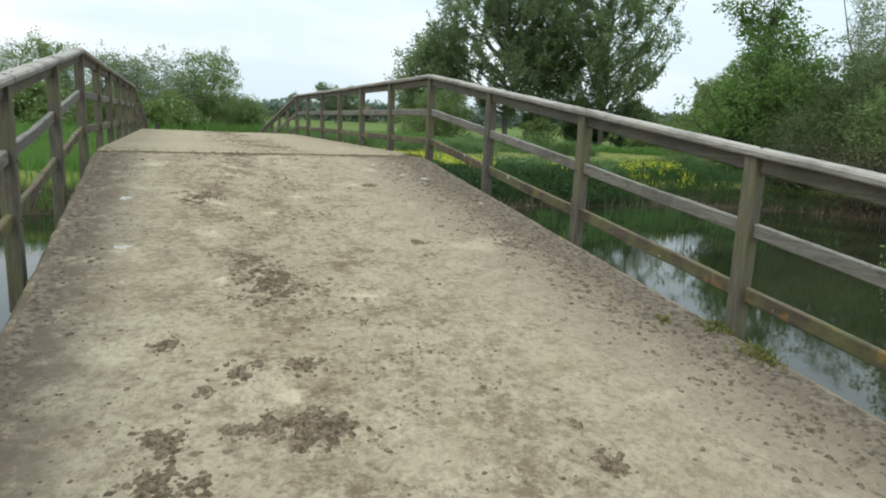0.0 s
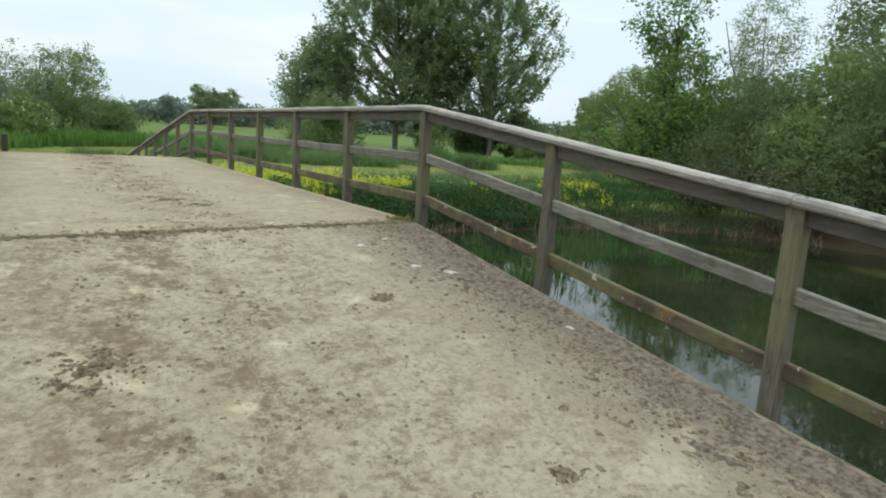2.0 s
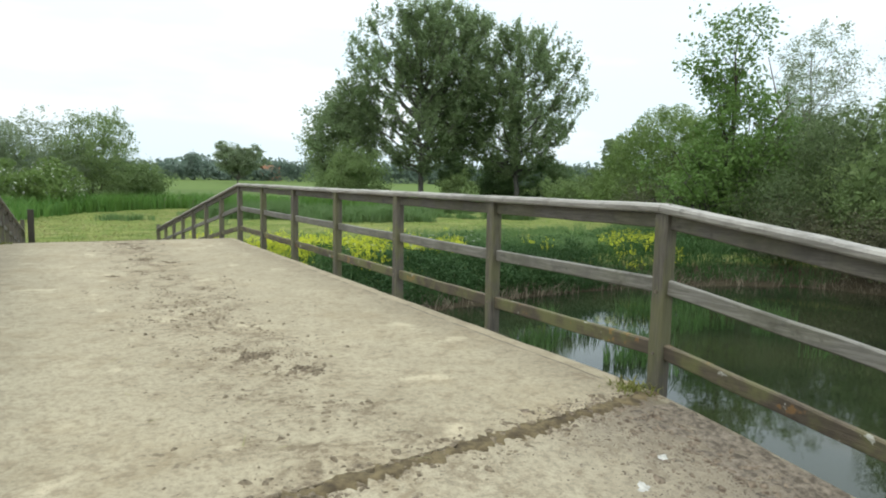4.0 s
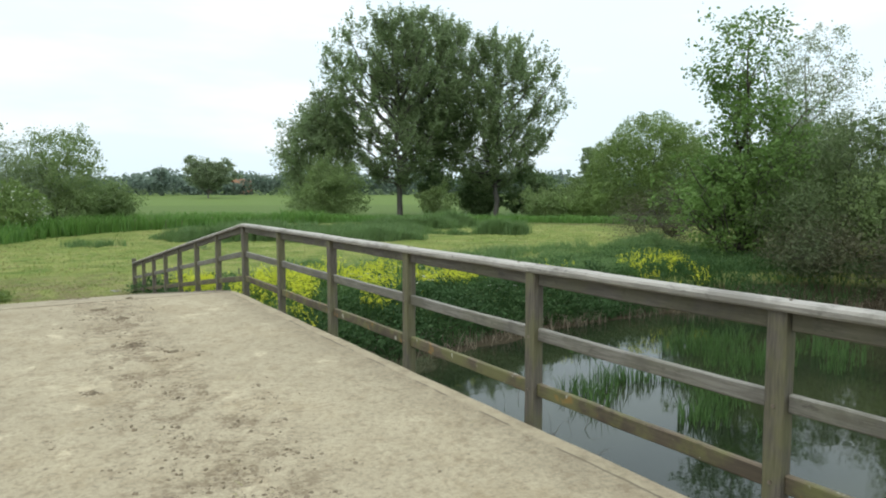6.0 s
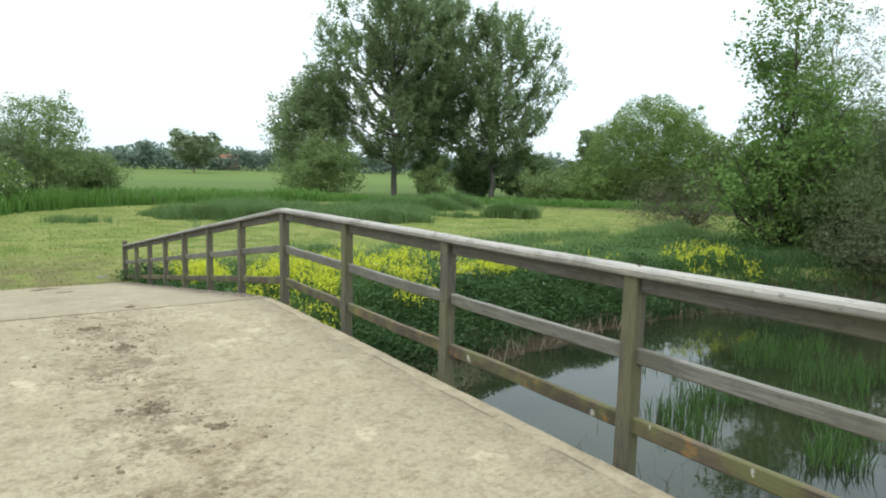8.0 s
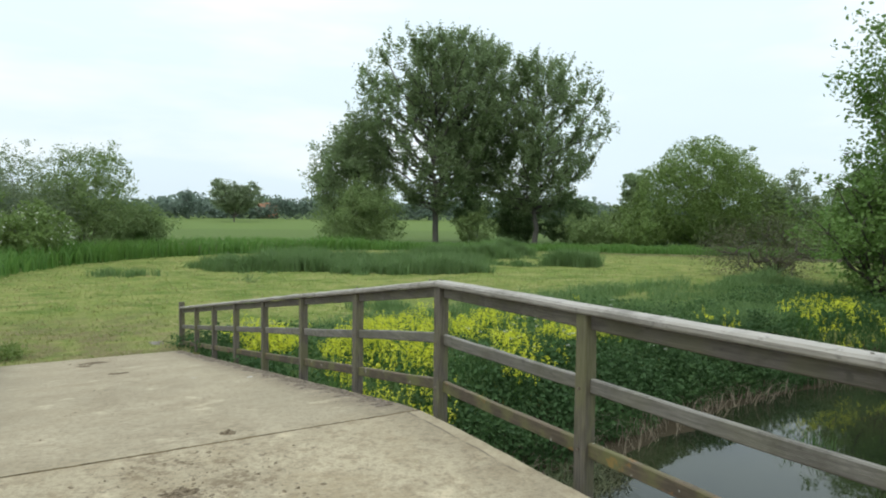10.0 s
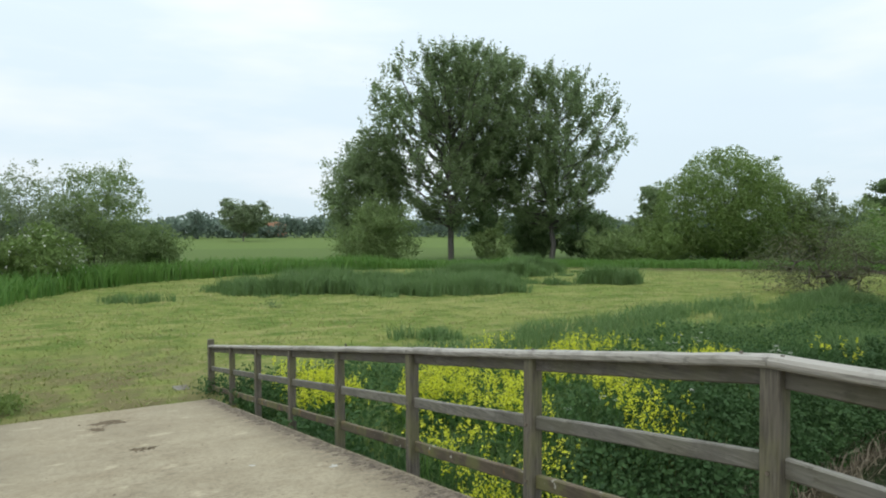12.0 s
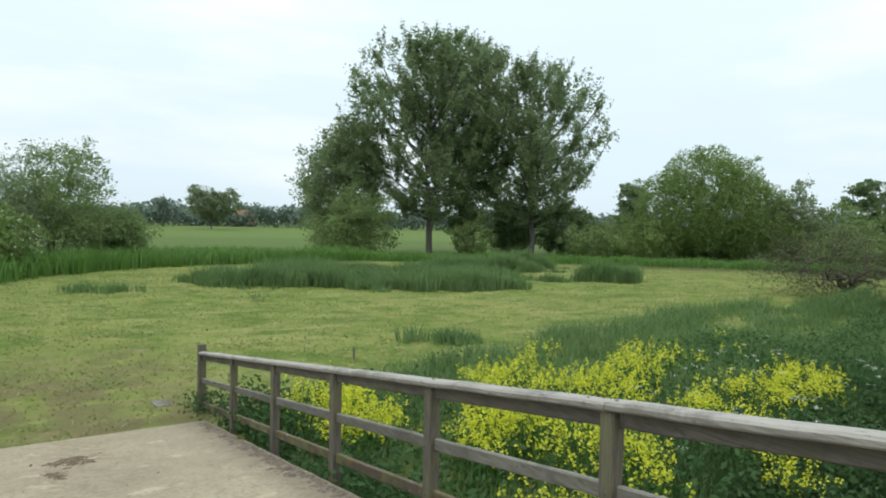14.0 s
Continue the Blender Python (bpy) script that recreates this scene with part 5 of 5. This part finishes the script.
PATS = ((-0.57, -4.72, 0.17, 0.28, 0.022), (-0.66, -4.32, 0.10, 0.14, 0.014), (-0.64, -6.42, 0.16, 0.13, 0.022), (-1.20, -6.38, 0.08, 0.10, 0.014), (-1.20, -6.72, 0.11, 0.14, 0.014), (-0.90, -6.35, 0.07, 0.07, 0.012),
        (-0.88, -5.86, 0.06, 0.08, 0.014), (-0.56, -5.86, 0.10, 0.07, 0.012), (-1.03, -6.02, 0.03, 0.03, 0.018), (-1.21, -5.53, 0.07, 0.05, 0.016), (-0.92, -2.55, 0.15, 0.14, 0.016), (0.51, -6.94, 0.05, 0.08, 0.012), (0.53, -6.65, 0.02, 0.03, 0.016),
        (-0.50, -0.50, 0.13, 0.10, 0.016), (-0.25, -0.45, 0.12, 0.06, 0.012), (0.85, -2.01, 0.06, 0.06, 0.012), (0.73, -3.98, 0.06, 0.05, 0.012), (-0.48, 6.14, 0.07, 0.05, 0.014), (0.40, 7.30, 0.06, 0.05, 0.012),
        (0.05, 7.85, 0.10, 0.14, 0.010), (0.14, 9.55, 0.08, 0.10, 0.010), (-0.04, 10.46, 0.08, 0.09, 0.012), (0.52, 11.60, 0.05, 0.05, 0.026), (0.28, 18.35, 0.12, 0.12, 0.016), (-0.1, 20.9, 0.10, 0.16, 0.012), (0.1, 21.6, 0.20, 0.22, 0.012), (0.16, 1.7, 0.12, 0.10, 0.010), (0.35, 1.2, 0.09, 0.07, 0.010))
for i, (x, y, rx, ry) in enumerate(((1.63, -1.62, 0.045, 0.06), (1.42, -1.45, 0.035, 0.035), (1.5, -0.75, 0.03, 0.025), (1.86, -2.75, 0.025, 0.03), (-1.55, -2.6, 0.05, 0.05), (-1.5, -3.9, 0.05, 0.04), (1.2, -0.9, 0.035, 0.03), (1.72, 15.5, 0.04, 0.06), (1.1, 16.2, 0.03, 0.04))):
    tagged(new("bird_dropping", pat_mesh("bird_dropping", x, y, rx, ry, 0.002, M_DROP, 50 + i)), "chalky white splash dried on the concrete", "dropping", "white splashes on the deck")


def crumbs_mesh(name, pts, sizes, seed, mat, tall=0.5):
    """Loose crumbs of earth and bark: broken flakes with slanting tops."""
    r = np.random.default_rng(seed)
    n = len(pts)
    ang = np.arange(5)[None] * 2 * np.pi / 5 + r.uniform(-0.4, 0.4, (n, 5)) + r.uniform(0, 6.3, (n, 1))
    rad = np.asarray(sizes)[:, None] * r.uniform(0.5, 1.15, (n, 5))
    thin = r.uniform(0.45, 1.0, (n, 1))
    turn = r.uniform(0, np.pi, (n, 1))
    high = np.asarray(sizes)[:, None] * tall * r.uniform(0.35, 1.0, (n, 1))

    def ring(k, z):
        u, v = np.cos(ang) * rad * k, np.sin(ang) * rad * k * thin
        return np.stack([u * np.cos(turn) - v * np.sin(turn), u * np.sin(turn) + v * np.cos(turn), z], -1)

    low = ring(1.0, np.zeros((n, 5)))
    top = ring(r.uniform(0.5, 0.8, (n, 5)), high * r.uniform(0.5, 1.1, (n, 5)))
    v = np.concatenate([low, top], 1) + np.asarray(pts)[:, None]
    i = np.arange(n)[:, None] * 10
    quads = np.concatenate([i + np.array((k, (k + 1) % 5, 5 + (k + 1) % 5, 5 + k)) for k in range(5)])
    tri = np.concatenate([i + np.array(f) for f in ((5, 6, 7), (5, 7, 8), (5, 8, 9))])
    return quick_mesh(name, v.reshape(-1, 3), quads, tri, mat)


def crumbs(name, pts, sizes, seed, mat, label):
    return stuff(name, crumbs_mesh(name, pts, sizes, seed, mat), label, "dirt")


def mud_patch(x, y, rx, ry, thick, seed):
    """Trodden mud: a lumpy crust that breaks up towards its rim."""
    step = 0.012
    nx_, ny_ = int(rx * 4.4 / step), int(ry * 4.4 / step)
    V, F, H = [], [], []
    for j in range(ny_ + 1):
        for i in range(nx_ + 1):
            u, v = (i / nx_ - 0.5) * 4.4, (j / ny_ - 0.5) * 4.4
            px, py = x + u * rx * 0.5 * 2, y + v * ry * 0.5 * 2
            q = math.hypot(u, v) * 0.5
            h = 0.62 - q * 0.75 + 0.55 * noise.noise((px * 9, py * 9, seed)) + 0.45 * noise.noise((px * 26, py * 26, seed + 5)) + 0.25 * noise.noise((px * 60, py * 60, seed + 9)) - 0.34
            H.append(h)
            V.append((px, py, deck_top(px, py) + 0.001 + thick * min(1.0, max(-0.35, h)) * 2.4))
    k = nx_ + 1
    for j in range(ny_):
        for i in range(nx_):
            a = j * k + i
            if max(H[a], H[a + 1], H[a + k], H[a + k + 1]) > 0:
                F.append((a, a + 1, a + k + 1, a + k))
    me = mesh_of("mud_patch", V, F, M_MUD, True)
    bm = bmesh.new()
    bm.from_mesh(me)
    bmesh.ops.delete(bm, geom=[v for v in bm.verts if not v.link_faces], context="VERTS")
    bm.to_mesh(me)
    bm.free()
    return me


for i, (x, y, rx, ry, th) in enumerate(PATS):
    tagged(new("mud_patch", mud_patch(x, y, rx, ry, th, i * 3.7)), "dried dark mud trodden onto the concrete", "mud", kind="stuff")
# clods kicked about the patches and along the lane
r = np.random.default_rng(17)
cx, cy, cs = [], [], []
for x, y, rx, ry, th in PATS:
    n = int(40 + 2600 * rx * ry)
    cx.append(r.normal(x, rx * 0.75, n))
    cy.append(r.normal(y, ry * 0.75, n))
    cs.append(np.clip(r.exponential(0.0085, n) + 0.004, 0, 0.04))
for x, y in zip(r.normal(-0.3, 0.55, 200), r.uniform(-10, -0.3, 200)):
    n = int(r.integers(3, 26))
    w = r.uniform(0.02, 0.10)
    cx.append(r.normal(x, w, n))
    cy.append(r.normal(y, w * 0.8, n))
    cs.append(np.clip(r.exponential(0.0058, n) + 0.003, 0, 0.026))
for x, y in zip(r.normal(0.12, 0.32, 190), r.uniform(0.2, 10.9, 190)):
    n = int(r.integers(3, 18))
    w = r.uniform(0.02, 0.08)
    cx.append(r.normal(x, w, n))
    cy.append(r.normal(y, w * 1.2, n))
    cs.append(np.clip(r.exponential(0.006, n) + 0.003, 0, 0.028))
x, y, s = np.concatenate(cx), np.concatenate(cy), np.concatenate(cs)
k = np.abs(x) < 1.85
stuff("mud_clods", crumbs_mesh("mud_clods", on_deck(x[k], y[k], -0.001), s[k], 31, M_CRUMB, 0.7), "crumbled brown mud clods trodden about the lane", "dirt")
r = np.random.default_rng(9)
x = np.concatenate([r.normal(-0.35, 0.75, 4200), r.uniform(X0 + 0.1, X1 - 0.1, 1300)])
y = r.uniform(-12, -0.1, len(x))
k = (np.abs(x - 0.08) < 2.0) & ((mottle(x * 2.5, y * 1.6) > -0.15) | (r.uniform(size=len(x)) < 0.35))
x, y = x[k], y[k]
crumbs("mud_crumbs", on_deck(x, y, -0.001), np.clip(r.exponential(0.0052, len(x)) + 0.0025, 0, 0.03), 1, M_CRUMB, "scattered crumbs of dried mud on the ramp")
x, y = r.normal(0.12, 0.36, 3600), r.uniform(0.1, 11.2, 3600)
k = mottle(x * 3, y * 1.5) > -0.1
x, y = x[k], y[k]
crumbs("mud_crumbs", on_deck(x, y, -0.001), np.clip(r.exponential(0.0065, len(x)) + 0.0025, 0, 0.03), 2, M_CRUMB, "line of mud crumbs along the middle of the span")
x, y = np.concatenate([r.normal(0.2, 0.7, 160), r.normal(1.9, 0.12, 160)]), r.uniform(11.5, 23.3, 320)
crumbs("mud_crumbs", on_deck(x, y, -0.001), np.abs(r.normal(0, 0.009, 320)) + 0.004, 3, M_CRUMB, "few crumbs of dirt on the far ramp")
x, y = np.clip(1.93 - np.abs(r.normal(0, 0.32, 5200)), 0.8, 2.1), r.uniform(-9, -0.05, 5200)
q = mottle(x * 2.2, y * 1.1) > r.uniform(-0.9, 0.5, 5200)
x = np.where(q, x, np.clip(x + r.normal(0, 0.08, 5200), 0.8, 2.02))
crumbs("leaf_litter", on_deck(x, y, -0.001), np.clip(r.exponential(0.009, 5200) + 0.004, 0, 0.04), 4, plain_mat("leaf_litter", (0.085, 0.064, 0.045), (0.27, 0.215, 0.155), 30), "brown leaf litter drifted along the ramp edge")
x, y = r.normal(1.62, 0.26, 4500), -np.abs(r.normal(0, 2.2, 4500)) - 0.05
k = (x < 2.0) & (y > -7.5)
crumbs("fine_grit", on_deck(x[k], y[k], -0.001), r.uniform(0.0035, 0.011, k.sum()), 15, plain_mat("grit", (0.10, 0.08, 0.06), (0.20, 0.165, 0.125), 22), "fine brown grit washed along the ramp edge")
x, y = r.normal(1.72, 0.15, 2600), r.uniform(-7.5, -0.1, 2600)
k = (mottle(x * 3.0 + 4, y * 1.7) > 0.0) & (x < 1.98)
crumbs("mud_crumbs", on_deck(x[k], y[k], -0.001), np.clip(r.exponential(0.008, k.sum()) + 0.004, 0, 0.03), 14, M_CRUMB, "brown earth crumbs gathered along the ramp edge")
x, y = np.clip(-1.9 + np.abs(r.normal(0, 0.2, 1300)), -1.95, -0.9), r.uniform(-10, 0, 1300)
crumbs("leaf_litter", on_deck(x, y, -0.001), np.abs(r.normal(0, 0.011, 1300)) + 0.005, 5, bpy.data.materials["leaf_litter"], "brown leaf litter drifted along the ramp edge")

x = r.uniform(X0 + 0.05, X1 - 0.05, 900)
y = r.normal(0, 0.09, 900)
y += np.array([skew(float(p), 0.0) for p in x])
crumbs("mud_crumbs", on_deck(x, y, -0.001), np.abs(r.normal(0, 0.012, 900)) + 0.005, 6, M_CRUMB, "earth crumbs spilled along the slab joint")


def edge_crust(y0, y1, side, wide, seed):
    """Soil washed against the slab's edge: lumpy, and broken towards the lane."""
    step = 0.022
    ny_, nx_ = int((y1 - y0) / step), int(wide / step)
    V, F, H = [], [], []
    for j in range(ny_ + 1):
        py = y0 + (y1 - y0) * j / ny_
        inner = (0.62 if py > -5.8 else 0.4) + 0.35 * noise.noise((py * 0.9, seed, 0)) + 0.15 * noise.noise((py * 3.1, seed, 4))
        for i in range(nx_ + 1):
            q = i / nx_                                  # 0 at the slab's edge
            px = (X1 - 0.05 - q * wide) if side > 0 else (X0 + 0.05 + q * wide)
            h = 0.68 - q / max(0.2, inner) * 0.75 + 0.6 * noise.noise((px * 7, py * 7, seed)) + 0.45 * noise.noise((px * 19, py * 19, seed)) + 0.35 * noise.noise((px * 47, py * 47, seed)) - 0.16
            if i == 0:
                h = -0.3
            H.append(h)
            V.append((px, py, deck_top(px, py) - 0.002 + 0.026 * min(1.0, max(-0.3, h))))
    k = nx_ + 1
    for j in range(ny_):
        for i in range(nx_):
            a = j * k + i
            if max(H[a], H[a + 1], H[a + k], H[a + k + 1]) > 0:
                F.append((a, a + 1, a + k + 1, a + k) if side < 0 else (a, a + k, a + k + 1, a + 1))
    used = sorted({i for f in F for i in f})
    where = {o: n for n, o in enumerate(used)}
    return mesh_of("edge_soil", [V[o] for o in used], [tuple(where[i] for i in f) for f in F], M_SOIL, True)


M_SOIL = plain_mat("edge_soil", (0.085, 0.07, 0.052), (0.25, 0.208, 0.158), 24, 0.95, 0.6)
stuff("edge_soil", edge_crust(-9.0, -0.3, 1, 0.95, 3), "brown crumbly soil washed against the ramp edge", "dirt")
stuff("edge_soil", edge_crust(11.7, 23.2, 1, 0.42, 12), "dark damp soil along the far ramp edge", "dirt")
stuff("edge_soil", edge_crust(-9.0, -0.8, -1, 0.32, 8), "brown crumbly soil washed against the ramp edge", "dirt")
# bits of straw
x, y = r.normal(0.0, 0.8, 110), r.uniform(-8, 10.5, 110)
k = np.abs(x) < 1.8
x, y = x[k], y[k]
stuff("straw_bits", blades_mesh("straw_bits", on_deck(x, y, 0.003), r.uniform(0.012, 0.02, len(x)), 0.006, r, L_HAYDRY, 9.0, 3.0), "single straws dropped on the concrete", "straw")
# moss and grass tufts on the slab's rim
for cx, cy, n, s in ((2.07, -5.9, 200, 0.10), (2.04, -6.3, 260, 0.13), (2.03, -0.02, 160, 0.12), (-1.9, 11.1, 120, 0.14), (2.1, 21.4, 90, 0.10), (1.8, -5.72, 60, 0.05)):
    q = rng.normal(size=(n, 2)) * s * 0.55
    b = on_deck(np.clip(cx + q[:, 0], X0 + 0.02, X1 - 0.01), cy + q[:, 1], -0.012)
    tagged(new("moss_tuft", blades_mesh("moss_tuft", b, rng.uniform(0.02, 0.075, n), 0.012, rng, leaf_mat("moss_blades", (0.16, 0.15, 0.03), (0.27, 0.25, 0.06), (0.12, 0.15, 0.03), 0.3) if "moss_blades" not in bpy.data.materials else bpy.data.materials["moss_blades"], 1.0, 0.8)),
           "yellow-green moss and grass tuft on the slab rim", "moss", kind="stuff")

# small things in the meadow
tagged(new("paving_slab", box_mesh("paving_slab", (1.6, 24.95, -1.9), (1.95, 25.45, -1.79), M_PIER, 0.015)), "flat pale stone slab sunk in the worn grass", "slab")
tagged(new("marker_stake", post_mesh("marker_stake", 6.6, 27.2, -1.95, -1.5, M_POST, 8, 0.045)), "short dark wooden stake standing in the meadow", "stake")
tagged(new("thistle_clump", leaves_mesh("thistle_clump", np.random.default_rng(3).normal(size=(90, 3)) * np.array([0.22, 0.22, 0.12]) + np.array([8.2, 40.3, FIELD + 0.16]), 0.12, np.random.default_rng(4), L_DARK, 0.5)), "small dark thistle clump in the mown grass", "weed", kind="stuff")


# ---- the farmhouse beyond the fields ----
def farmhouse(x, y, w, d, h, rise, turn):
    z = float(land(x, y)) - 0.2
    root = thing("farmhouse", "small brick house with a red-brown tiled roof", "house", at=(x, y, z))
    root.rotation_euler = (0, 0, radians(turn))
    wall = box_mesh("wall", (-w / 2, -d / 2, 0), (w / 2, d / 2, h), plain_mat("house_brick", (0.30, 0.16, 0.11), (0.38, 0.22, 0.15), 3), 0.03)
    part("wall", wall, root)
    a, b = w / 2 + 0.3, d / 2 + 0.35
    t = 0.18
    roof = [(-a, -b, h), (a, -b, h), (a, b, h), (-a, b, h), (-a, 0, h + rise), (a, 0, h + rise), (-a, -b, h + t), (a, -b, h + t), (a, b, h + t), (-a, b, h + t), (-a, 0, h + rise + t), (a, 0, h + rise + t)]
    faces = [(0, 1, 5, 4), (4, 5, 2, 3), (6, 10, 11, 7), (10, 9, 8, 11), (0, 6, 7, 1), (3, 2, 8, 9), (0, 4, 10, 6), (4, 3, 9, 10), (1, 7, 11, 5), (5, 11, 8, 2)]
    r = part("roof", mesh_of("roof", roof, faces, plain_mat("roof_tiles", (0.24, 0.12, 0.07), (0.33, 0.18, 0.11), 4)), root)
    part("chimney", box_mesh("chimney", (w * 0.25, -0.35, h + rise - 0.6), (w * 0.25 + 0.7, 0.35, h + rise + 0.9), bpy.data.materials["house_brick"], 0.03), r)
    for k in (-0.3, 0.0, 0.3):
        wd = part("window", box_mesh("window", (k * w - 0.5, -d / 2 - 0.03, h * 0.5), (k * w + 0.5, -d / 2 + 0.05, h * 0.5 + 1.1), plain_mat("window_frame", (0.6, 0.6, 0.58), (0.7, 0.7, 0.68)), 0.02), root)
        part("pane", box_mesh("pane", (k * w - 0.42, -d / 2 - 0.05, h * 0.5 + 0.08), (k * w + 0.42, -d / 2 - 0.025, h * 0.5 + 1.02), plain_mat("dark_pane", (0.02, 0.025, 0.03), (0.04, 0.05, 0.055), 2, 0.1, 0.0), 0.005), wd, "dark window pane")
    return root


farmhouse(91.5, 326, 9.0, 6.0, 4.6, 3.0, 14)
